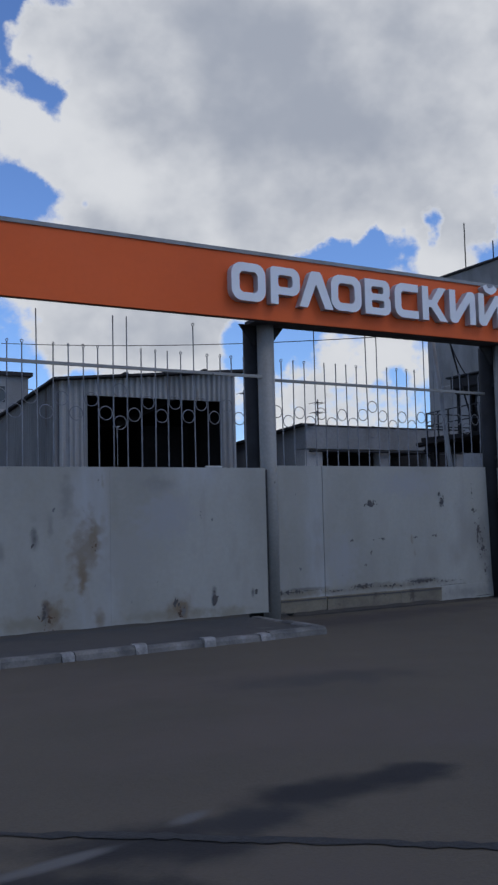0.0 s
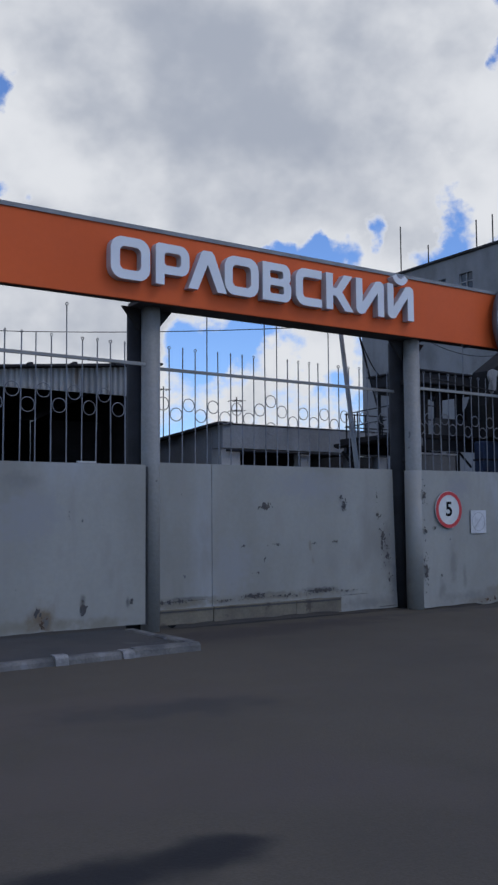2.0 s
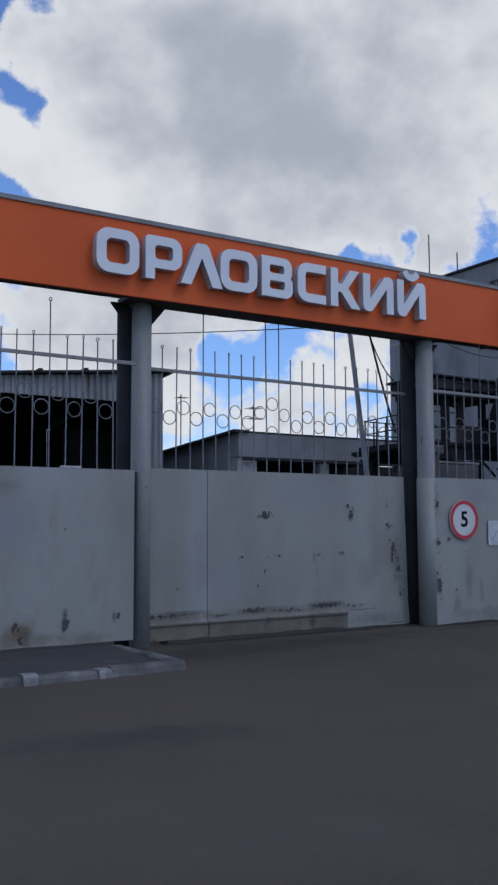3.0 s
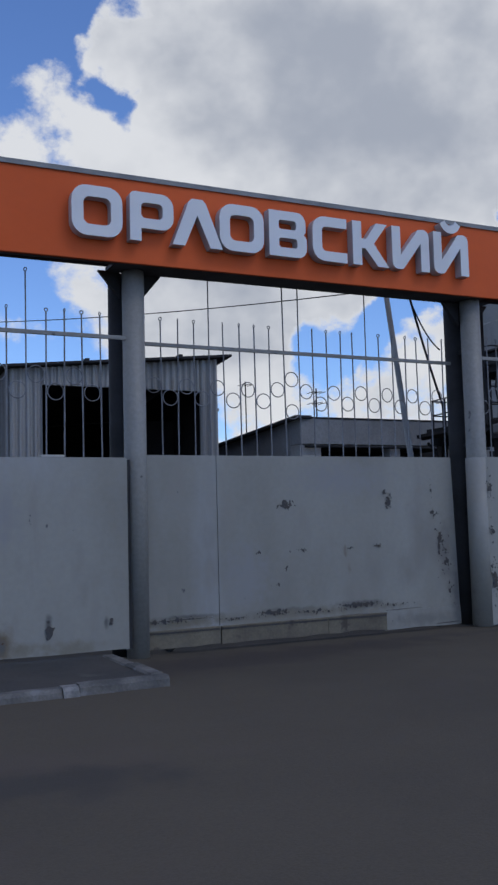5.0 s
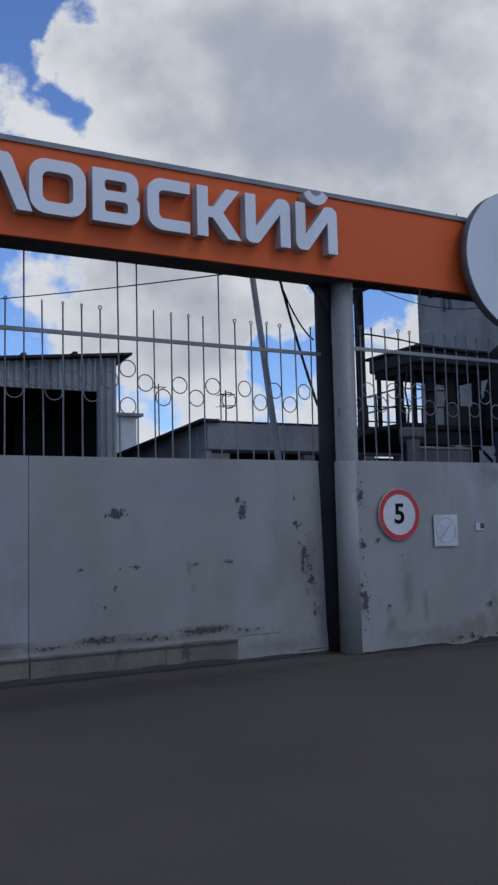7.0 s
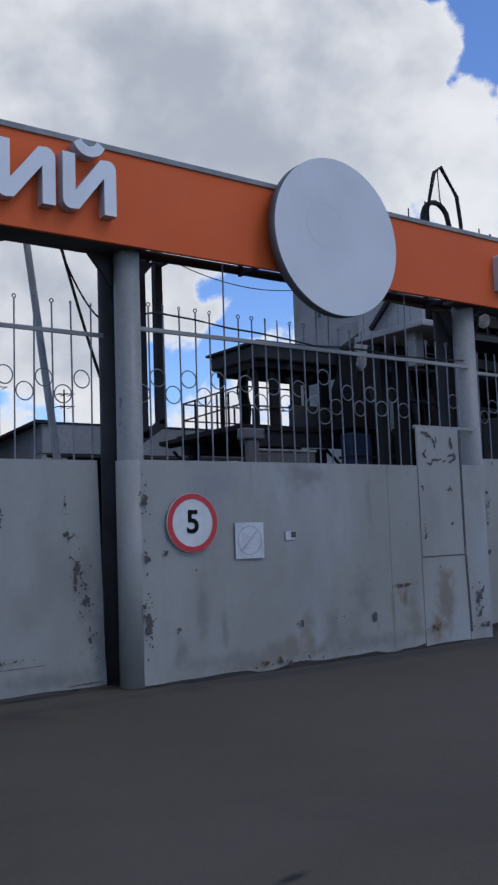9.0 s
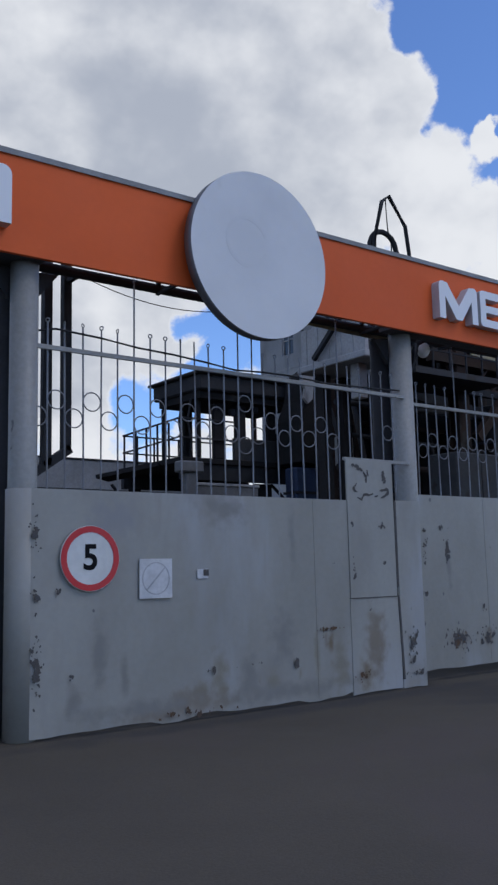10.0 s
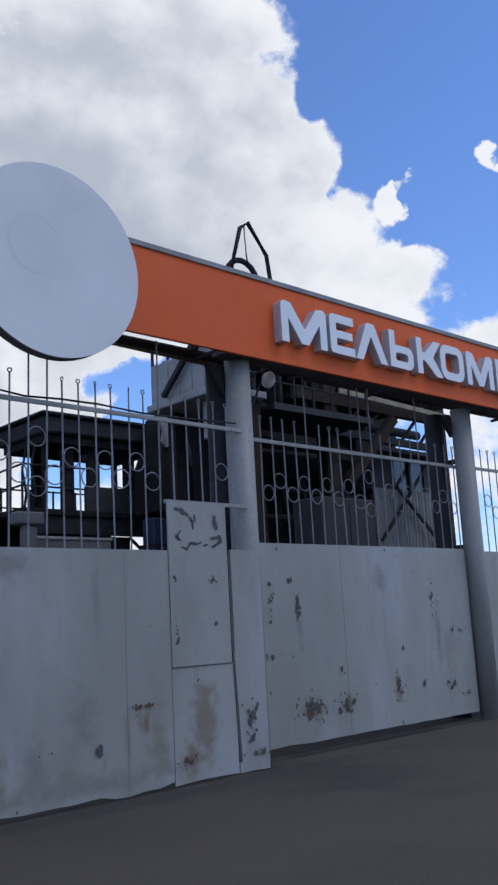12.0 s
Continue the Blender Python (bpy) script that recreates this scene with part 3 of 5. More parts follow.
# ---- kerb and footway beside the gate ----
def build_kerb():
    kerb = thing("kerb", "low broken concrete kerb with whitewashed blocks", "kerb", kind="structure")
    rnd = random.Random(4)
    whites = [0.0, 0.78, 1.55, 2.32, 3.08, 3.88, 4.70, 5.42]
    edge = -1.5
    spans = []
    for w in whites:
        spans.append((edge, w - 0.07, False))
        spans.append((w - 0.07, w + 0.07, True))
        edge = w + 0.07
    spans.append((edge, 6.28, False))
    for x0, x1, white in spans:
        bm = bmesh.new()
        dy, dz = rnd.uniform(-0.012, 0.012), rnd.uniform(-0.015, 0.01)
        n = max(1, int((x1 - x0) / 0.12))
        prev = None
        front = 8.93 + dy - (0.012 if white else 0)
        top = 0.135 + dz + (0.008 if white else 0)
        for i in range(n + 1):
            x = x0 + 0.004 + (x1 - x0 - 0.008) * i / n
            w1 = 0.014 * noise.noise(Vector((x * 6, 1, 0)))
            w2 = 0.012 * noise.noise(Vector((x * 7, 9, 0)))
            row = [bm.verts.new(p) for p in ((x, front - 0.015 + w1, G - 0.03), (x, front + w1, top - 0.03 + w2), (x, front + 0.03 + w1, top + w2), (x, 9.06, top + w2 * 0.5), (x, 9.06, G - 0.03))]
            if prev:
                for k in range(4):
                    bm.faces.new((prev[k], row[k], row[k + 1], prev[k + 1]))
            else:
                bm.faces.new(row)
            prev = row
        bm.faces.new(prev[::-1])
        part("kerb_stone", bm, kerb_white if white else kerb_grey, kerb, "whitewashed block" if white else "")
    for y0, y1 in ((9.065, 9.75), (9.76, 10.5)):
        bm = bmesh.new()
        box(bm, (6.14, y0, G - 0.03), (6.28 + rnd.uniform(-0.01, 0.01), y1, 0.15 - 0.015 * (y0 > 9.5)), 0.018)
        part("kerb_stone", bm, kerb_grey, kerb)
    bm = bmesh.new()
    box(bm, (-1.5, 9.063, G - 0.02), (6.137, 10.62, 0.122))
    tagged(part("footway", bm, paving), "old asphalt footway strip behind the kerb", "pavement", kind="structure")


build_kerb()


# ---- gate posts ----
RISE = 0.0072  # the overhead beam climbs gently along the front


def build_post(x, y, radius=0.135, rear=0.32, aside=0.0):
    head = 4.165 + RISE * (x - 9)
    p = thing("gate_post", "grey painted steel pipe post with a darker column behind it", "post", (0, 0, 0), "gate posts")
    bm = bmesh.new()
    tube(bm, (x, y, G - 0.02), (x, y, head), radius, 28)
    part("front_pipe", bm, post_paint, p)
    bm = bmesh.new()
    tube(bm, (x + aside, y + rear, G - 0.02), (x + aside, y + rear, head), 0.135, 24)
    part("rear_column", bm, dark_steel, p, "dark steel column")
    for z in (2.3, 3.5):
        bm = bmesh.new()
        box(bm, (x - 0.05, y + 0.1, z), (x + 0.02, y + rear - 0.1, z + 0.06))
        part("tie_plate", bm, dark_steel, p)
    for s in (-1, 1):
        bm = bmesh.new()
        a, b = Vector((x + s * 0.12, 0, 3.86)), Vector((x + s * 0.36, 0, 4.14))
        vs = [bm.verts.new((q[0], yy, q[1])) for yy in (y + 0.08, y + 0.13) for q in ((a.x, a.z), (b.x, b.z + 0.01), (a.x, b.z + 0.01))]
        bm.faces.new(vs[:3]), bm.faces.new(vs[:2:-1])
        for k in range(3):
            bm.faces.new((vs[k], vs[3 + k], vs[3 + (k + 1) % 3], vs[(k + 1) % 3]))
        bmesh.ops.recalc_face_normals(bm, faces=bm.faces)
        part("gusset", bm, dark_steel, p)
    return p


POSTS = [(2.08, 10.72, 0.12), (6.585, 10.66, 0.12), (11.08, 10.56, 0.125), (15.95, 10.58, 0.137), (20.32, 10.70, 0.137), (24.7, 10.70, 0.137)]
for px, py, pr in POSTS:
    build_post(px, py, pr, *((0.26, -0.06) if px == 6.585 else (0.44, -0.03) if px > 20 else ()))


# ---- sheet panels and rods of the fence ----
def sheet(bm, x0, x1, z0, z1, y, thick=0.04, wave=0.006, ragged=0.0, seed=0.0, slant=0.0):
    nx, nz = max(2, int((x1 - x0) / 0.14)), 10
    front, rear = [], []
    for j in range(nz + 1):
        fr, rr = [], []
        for i in range(nx + 1):
            x = x0 + (x1 - x0) * i / nx
            z = z0 + (z1 - z0) * j / nz
            x += slant * (i / nx) * (1 - j / nz)
            edge = min(1, 4 * min(i / nx, 1 - i / nx))
            d = wave * edge * noise.noise(Vector((x * 1.4, z * 0.9, seed)))
            if j == 0:
                z += ragged * noise.noise(Vector((x * 2.2, 3.0, seed))) + ragged * 0.5 * noise.noise(Vector((x * 7, 5.0, seed)))
                d += ragged * 0.3 * noise.noise(Vector((x * 3, 8.0, seed)))
            fr.append(bm.verts.new((x, y - d, z)))
            rr.append(bm.verts.new((x, y + thick, z)))
        front.append(fr), rear.append(rr)
    for j in range(nz):
        for i in range(nx):
            f = bm.faces.new((front[j][i], front[j][i + 1], front[j + 1][i + 1], front[j + 1][i]))
            f.smooth = True
            bm.faces.new((rear[j][i + 1], rear[j][i], rear[j + 1][i], rear[j + 1][i + 1]))
    # sharp rims, so that the face stays flat up to its edge
    def rim(loop_front, loop_rear):
        for k in range(len(loop_front) - 1):
            f = bm.faces.new((loop_front[k + 1], loop_front[k], loop_rear[k], loop_rear[k + 1]))
            for e in f.edges:
                e.smooth = False

    rim(front[0], rear[0])
    rim(front[nz][::-1], rear[nz][::-1])
    rim([r[0] for r in front][::-1], [r[0] for r in rear][::-1])
    rim([r[nx] for r in front], [r[nx] for r in rear])
    return bm


def rod_mesh(height, knob):
    bm = bmesh.new()
    tube(bm, (0, 0, 0), (0, 0, height), 0.0085, 6)
    if knob:
        ring(bm, (0, 0, height + 0.016), 0.018, 0.006, 10, 4)
    return mesh_of("rod", bm, rod_paint)


ring_bm = bmesh.new()
ring(ring_bm, (0, 0, 0), 0.086, 0.0065)
RING = mesh_of("ring", ring_bm, rod_paint)


def rods(parent, centre, step, ks, tall_ks, y, z0, rail_z, top, tall_top, rail_ends, first_up, z_up=2.95, z_low=2.81, seed=1, skip=()):
    rnd = random.Random(seed)
    short, tall = rod_mesh(top - z0 + 0.03, True), rod_mesh(tall_top - z0 + 0.03, True)
    for k in ks:
        o = new("rod", tall if k in tall_ks else short)
        o.parent = parent
        o.location = (centre + k * step + rnd.uniform(-0.006, 0.006), y, z0 - 0.03)
        o.rotation_euler = (rnd.gauss(0, 0.004), rnd.gauss(0, 0.006), rnd.uniform(0, 3))
    for i, k in enumerate(ks[:-1]):
        mid = k + 0.5
        spots = [z_up + 0.15, z_low - 0.11] if mid == 0 else [z_up if (i % 2 == 0) == first_up else z_low]
        if k in skip:
            continue
        for z in spots:
            o = new("ring", RING)
            o.parent = parent
            o.location = (centre + mid * step + rnd.uniform(-0.004, 0.004), y, z + rnd.uniform(-0.012, 0.012))
            o.rotation_euler = (rnd.gauss(0, 0.03), 0, rnd.gauss(0, 0.05))
    bm = bmesh.new()
    box(bm, (rail_ends[0], y - 0.032, rail_z - 0.022), (rail_ends[1], y - 0.010, rail_z + 0.022), 0.004)
    part("rail", bm, post_paint, parent)


def half(a, b):
    return [a + i for i in range(int(b - a) + 1)]


# fixed fence beside the kerb
fence = thing("fence_section", "grey sheet steel fence with rust stains and ringed rods", "fence", group="fence sections")
for i, (x0, x1) in enumerate(((2.2, 4.2), (4.18, 5.28), (5.26, 6.445))):
    bm = bmesh.new()
    part("panel", sheet(bm, x0, x1, 0.17, 2.12, 10.525 - 0.003 * (i % 2), 0.03, 0.010, 0.012, 2.0 + i), fence_paint, fence)
bm = bmesh.new()
box(bm, (2.2, 10.558, 2.08), (6.44, 10.60, 2.125))
part("top_angle", bm, post_paint, fence)
bm = bmesh.new()
box(bm, (6.446, 10.53, 0.16), (6.478, 10.555, 2.10))
part("edge_angle", bm, dark_steel, fence)
rods(fence, 4.375, 0.1935, half(-10.5, 9.5), (-5.5, -0.5, 0.5, 5.5), 10.63, 2.10, 3.40, 3.63, 4.03, (2.15, 6.62), True, 2.97, 2.80)
flakes("rust_staining", fence, 10.518, [(3.38, 0.28, 0.05, 0.08, 16, 0.016), (5.1, 0.28, 0.04, 0.05, 12, 0.014), (3.95, 1.1, 0.03, 0.12, 8, 0.010)], rust, 7, "rust stains")
flakes("chipped_paint", fence, 10.517, [(3.33, 0.40, 0.012, 0.07, 10, 0.018), (5.62, 0.42, 0.015, 0.04, 6, 0.025), (6.25, 0.45, 0.01, 0.02, 4, 0.02), (3.2, 1.25, 0.03, 0.12, 4, 0.01), (5.05, 0.38, 0.02, 0.04, 6, 0.02)], chip_dark, 8, "bare dark chips in the paint")

# the sliding gate
gate = thing("sliding_gate", "grey sheet steel gate leaf with chipped paint and ringed rods", "gate", group="gates")
for i, (x0, x1, z0) in enumerate(((6.66, 7.565, 0.28), (7.573, 8.935, 0.28), (8.92, 10.84, 0.292))):
    bm = bmesh.new()
    part("panel", sheet(bm, x0, x1, z0, 2.17, 10.78 - 0.003 * (i % 2), 0.04, 0.008, 0.012, 9.0 + i, 0.05 * (i == 2)), fence_paint, gate)
bm = bmesh.new()
part("foot_panel", sheet(bm, 9.755, 10.89, 0.075, 0.30, 10.774, 0.03, 0.004, 0.02, 14.0, 0.01), fence_paint, gate)
bm = bmesh.new()
box(bm, (6.66, 10.826, 2.13), (10.84, 10.88, 2.175))
part("top_angle", bm, post_paint, gate)
for i, (x0, x1) in enumerate(((6.66, 7.56), (7.575, 8.93), (8.935, 9.75))):
    bm = bmesh.new()
    sheet(bm, x0, x1, 0.10, 0.272, 10.74, 0.05, 0.006, 0.03, 20.0 + i)
    part("kick_board", bm, ledge_tan, gate, "dirty tan kick board")
    bm = bmesh.new()
    box(bm, (x0, 10.728, 0.272), (x1, 10.779, 0.292), 0.004)
    part("ledge", bm, ledge_tan, gate)
    # thin dark strip that draws the ledge's shadow line on the kick board
    bm = bmesh.new()
    box(bm, (x0 + 0.01, 10.733, 0.254), (x1 - 0.01, 10.739, 0.271))
    part("ledge_seam", bm, chip_dark, gate, "dark strip standing in for the shade under the ledge")
for i in range(2):
    bm = bmesh.new()
    tube(bm, (7.0 + 3.6 * i, 10.83, 0.115), (7.0 + 3.6 * i, 10.87, 0.115), 0.065, 16)
    part("wheel", bm, dark_steel, gate)
rods(gate, 8.612, 0.193, half(-9.5, 11.5), (-5.5, -0.5, 0.5, 5.5), 10.86, 2.15, 3.40, 3.68, 4.34, (6.62, 11.0), True)
flakes("chipped_paint", gate, 10.776, [(8.42, 1.60, 0.045, 0.02, 26, 0.018), (8.5, 1.62, 0.02, 0.03, 8, 0.016), (9.86, 1.63, 0.025, 0.07, 22, 0.02), (9.80, 1.75, 0.015, 0.03, 6, 0.015),
       (8.08, 1.07, 0.03, 0.006, 6, 0.014), (8.62, 1.08, 0.05, 0.006, 9, 0.013), (9.28, 1.08, 0.03, 0.006, 6, 0.012), (9.68, 1.09, 0.03, 0.008, 8, 0.014), (8.3, 0.72, 0.03, 0.02, 4, 0.012),
       (8.42, 0.9, 0.01, 0.02, 3, 0.014), (10.60, 1.12, 0.035, 0.12, 30, 0.016), (10.70, 0.85, 0.05, 0.14, 24, 0.017), (10.75, 0.45, 0.04, 0.1, 8, 0.02), (10.5, 1.75, 0.012, 0.06, 8, 0.012), (10.54, 1.45, 0.03, 0.02, 14, 0.013)], chip_dark, 9, "bare dark chips in the paint")
strokes("rust_line", gate, 10.770, [(0.006, (6.72, 0.385), (7.5, 0.39)), (0.012, (8.08, 0.395), (8.38, 0.40)), (0.014, (9.15, 0.41), (9.6, 0.415)), (0.005, (9.76, 0.312), (10.3, 0.318)), (0.010, (10.5, 0.10), (10.86, 0.11)), (0.02, (8.65, 0.12), (8.85, 0.13))], chip_dark, 10, "dark rust line along the foot")
flakes("rust_specks", gate, 10.771, [(7.0, 0.39, 0.18, 0.014, 50, 0.012), (8.22, 0.39, 0.10, 0.016, 60, 0.013), (9.38, 0.405, 0.14, 0.015, 80, 0.013), (8.7, 0.37, 0.25, 0.012, 50, 0.009), (9.9, 0.38, 0.15, 0.012, 24, 0.009), (7.7, 0.36, 0.2, 0.012, 30, 0.009)], chip_dark, 11, "rust specks above the ledge")

# fence with the round speed sign
mid = thing("fence_section", "grey sheet steel fence with ragged foot and ringed rods", "fence", group="fence sections")
for i, (x0, x1) in enumerate(((11.10, 14.315), (14.30, 14.80))):
    bm = bmesh.new()
    part("panel", sheet(bm, x0, x1, 0.075, 2.15, 10.42 - 0.003 * (i % 2), 0.03, 0.012, 0.05, 30.0), fence_paint, mid)
bm = bmesh.new()
tube(bm, (11.08, 10.56, 0.06), (11.08, 10.56, 2.15), 0.142, 36)
part("wrapped_end", bm, fence_paint, mid, "sheet wrapped round the post")
bm = bmesh.new()
box(bm, (11.2, 10.452, 2.11), (15.8, 10.50, 2.155))
part("top_angle", bm, post_paint, mid)
bm = bmesh.new()
part("patch_panel", sheet(bm, 14.80, 15.525, 1.085, 2.61, 10.405, 0.02, 0.006, 0.0, 40.0), fence_paint, mid, "patched sheet with flaking upper end")
bm = bmesh.new()
part("lower_patch", sheet(bm, 14.795, 15.56, 0.07, 1.078, 10.41, 0.02, 0.008, 0.02, 41.0), fence_paint, mid)
bm = bmesh.new()
part("end_panel", sheet(bm, 15.578, 15.97, 0.06, 2.17, 10.415, 0.03, 0.006, 0.02, 42.0), fence_paint, mid)
bm = bmesh.new()
bar(bm, (15.55, 10.418, 2.16), (15.545, 10.418, 1.19), 0.03)
bar(bm, (15.55, 10.418, 1.07), (15.585, 10.418, 0.16), 0.03)
bar(bm, (14.80, 10.408, 1.082), (15.56, 10.408, 1.082), 0.012)
part("joint_gap", bm, chip_dark, mid, "dark open joint")
bm = bmesh.new()
box(bm, (14.80, 10.43, 2.60), (15.87, 10.46, 2.635))
part("short_rail", bm, post_paint, mid)
rods(mid, 13.477, 0.176, half(-13.5, 12.5), (-7.5, -0.5, 0.5, 7.5), 10.50, 2.12, 3.42, 3.66, 4.18, (11.02, 15.98), False, 2.97, 2.80, 3, (7.5, 8.5, 9.5, 10.5))
flakes("chipped_paint", mid, 10.402, [(15.32, 1.87, 0.03, 0.012, 10, 0.016),
       (14.86, 1.88, 0.012, 0.02, 4, 0.018), (15.34, 1.46, 0.02, 0.012, 5, 0.016), (14.86, 1.4, 0.01, 0.06, 6, 0.016), (15.08, 0.95, 0.01, 0.01, 3, 0.015), (15.75, 0.55, 0.04, 0.16, 30, 0.018), (15.82, 0.22, 0.08, 0.02, 10, 0.018),
       (14.0, 0.46, 0.015, 0.03, 7, 0.018), (12.95, 0.48, 0.03, 0.012, 5, 0.013), (11.35, 1.27, 0.02, 0.01, 5, 0.013), (11.47, 0.55, 0.02, 0.02, 5, 0.014), (11.13, 1.78, 0.02, 0.10, 26, 0.018), (11.14, 1.2, 0.015, 0.05, 12, 0.015), (11.15, 0.65, 0.03, 0.16, 36, 0.018), (13.4, 0.5, 0.2, 0.01, 5, 0.01)], chip_dark, 12, "bare dark chips in the paint")
def on_patch(u, v):
    return 14.8 + 0.725 * u, 2.61 - 0.46 * v


strokes("flaking_paint", mid, 10.400, [(w, *(on_patch(u, v) for u, v in pts)) for w, pts in (
    (0.035, ((0.10, 0.14), (0.22, 0.17), (0.34, 0.28))), (0.024, ((0.36, 0.28), (0.42, 0.42), (0.41, 0.56))), (0.019, ((0.44, 0.24), (0.46, 0.40))), (0.046, ((0.79, 0.24), (0.80, 0.40), (0.82, 0.55))),
    (0.024, ((0.20, 0.58), (0.12, 0.74), (0.22, 0.80))), (0.022, ((0.20, 0.92), (0.30, 0.97), (0.36, 0.84), (0.46, 0.86), (0.56, 0.82))), (0.030, ((0.70, 0.74), (0.84, 0.70), (0.90, 0.76), (0.82, 0.86), (0.72, 0.92))), (0.019, ((0.58, 0.90), (0.66, 0.86))))], chip_dark, 17, "bare streaks where the paint has flaked")
flakes("rust_staining", mid, 10.4035, [(14.45, 0.78, 0.09, 0.006, 20, 0.014), (14.38, 0.72, 0.006, 0.05, 6, 0.008), (14.95, 0.25, 0.05, 0.06, 14, 0.02), (12.6, 0.12, 0.25, 0.02, 16, 0.02)], rust, 13, "rust stains")
bm = bmesh.new()
box(bm, (12.79, 10.404, 1.345), (12.915, 10.409, 1.435), 0.0)
part("torn_sticker", bm, paper, mid, "torn white sticker remnant")
bm = bmesh.new()
box(bm, (12.86, 10.400, 1.37), (12.92, 10.4035, 1.43), 0.0)
part("hole_patch", bm, chip_dark, mid)

# the swing gate beside it
gate2 = thing("swing_gate", "grey sheet steel gate leaf with flaking paint and ringed rods", "gate", group="gates")
for i, (x0, x1) in enumerate(((16.10, 17.61), (17.59, 18.91), (18.89, 20.16))):
    bm = bmesh.new()
    part("panel", sheet(bm, x0, x1, 0.16, 2.29, 10.75 - 0.003 * (i % 2), 0.04, 0.010, 0.015, 50.0), fence_paint, gate2)
bm = bmesh.new()
box(bm, (16.16, 10.796, 2.25), (20.16, 10.85, 2.295))
part("top_angle", bm, post_paint, gate2)
rods(gate2, 18.34, 0.197, half(-9.5, 9.5), (-5.5, -0.5, 0.5, 5.5), 10.83, 2.27, 3.44, 3.70, 4.34, (16.1, 20.3), False, 3.01, 2.85, 5)
flakes("chipped_paint", gate2, 10.745, [(16.82, 1.58, 0.025, 0.08, 26, 0.022), (16.42, 1.75, 0.02, 0.08, 12, 0.02), (16.4, 1.5, 0.02, 0.08, 8, 0.018), (16.75, 1.88, 0.05, 0.015, 8, 0.018), (16.4, 1.08, 0.02, 0.012, 6, 0.02),
       (16.98, 0.5, 0.12, 0.07, 90, 0.021), (17.55, 0.5, 0.10, 0.07, 50, 0.018), (17.5, 0.85, 0.015, 0.04, 5, 0.016), (18.5, 0.62, 0.05, 0.12, 30, 0.016), (19.3, 1.7, 0.025, 0.2, 20, 0.015), (19.6, 0.55, 0.1, 0.1, 16, 0.016),
       (18.62, 1.05, 0.01, 0.01, 3, 0.018), (19.0, 0.6, 0.02, 0.03, 5, 0.015), (19.95, 0.42, 0.05, 0.01, 8, 0.02), (19.7, 1.25, 0.02, 0.03, 6, 0.016)], chip_dark, 15, "bare dark chips in the paint")
flakes("rust_staining", gate2, 10.7435, [(16.98, 0.47, 0.08, 0.05, 26, 0.024), (18.5, 0.58, 0.04, 0.08, 8, 0.02)], rust, 16, "rust showing through")

# last visible fence section
last = thing("fence_section", "grey sheet steel fence with ringed rods", "fence", group="fence sections")
bm = bmesh.new()
part("panel", sheet(bm, 20.45, 24.6, 0.06, 2.25, 10.62, 0.04, 0.010, 0.02, 60.0), fence_paint, last)
rods(last, 22.5, 0.19, half(-9.5, 9.5), (-5.5, -0.5, 0.5, 5.5), 10.69, 2.23, 3.42, 3.68, 4.18, (20.35, 24.7), True, 2.97, 2.82, 6)


# ---- the overhead sign ----
def climbing(bm):
    for v in bm.verts:
        v.co.z += RISE * (v.co.x - 9)
    return bm


sign = thing("overhead_sign_beam", "long orange clad beam carried over the gates on posts", "sign beam")
bm = bmesh.new()
box(bm, (0.4, 10.32, 4.15), (25.3, 10.362, 5.05), 0.004)
part("front_cladding", climbing(bm), orange, sign, "plain orange cladding")
bm = bmesh.new()
box(bm, (0.38, 10.31, 5.053), (25.32, 10.62, 5.085), 0.003)
box(bm, (0.38, 10.300, 5.035), (25.32, 10.309, 5.087), 0.0)
part("top_cap", climbing(bm), cap_metal, sign, "thin galvanised cap")
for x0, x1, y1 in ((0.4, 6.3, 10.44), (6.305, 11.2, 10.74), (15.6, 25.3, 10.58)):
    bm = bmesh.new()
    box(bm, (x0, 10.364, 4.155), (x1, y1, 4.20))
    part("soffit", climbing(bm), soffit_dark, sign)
bm = bmesh.new()
box(bm, (0.4, 10.364, 4.95), (25.3, 10.60, 5.0))
part("upper_chord", climbing(bm), dark_steel, sign)
bm = bmesh.new()
tube(bm, (0.4, 11.0, 4.29), (25.3, 11.0, 4.42), 0.05, 14)
part("rear_pipe", bm, dark_steel, sign)
for i in range(17):
    x = 0.9 + i * 1.48
    bm = bmesh.new()
    bar(bm, (x, 10.37, 4.30), (x, 11.0, 4.30), 0.035)
    bar(bm, (x, 10.56, 4.96), (x, 11.0, 4.36), 0.04)
    part("bracket", bm, dark_steel, sign)

bm = bmesh.new()
tube(bm, (14.5, 11.1, 4.37), (16.3, 11.1, 4.34), 0.045, 12)
part("service_pipe", bm, yellow_pipe, sign, "faded yellow pipe")
S = 0.235


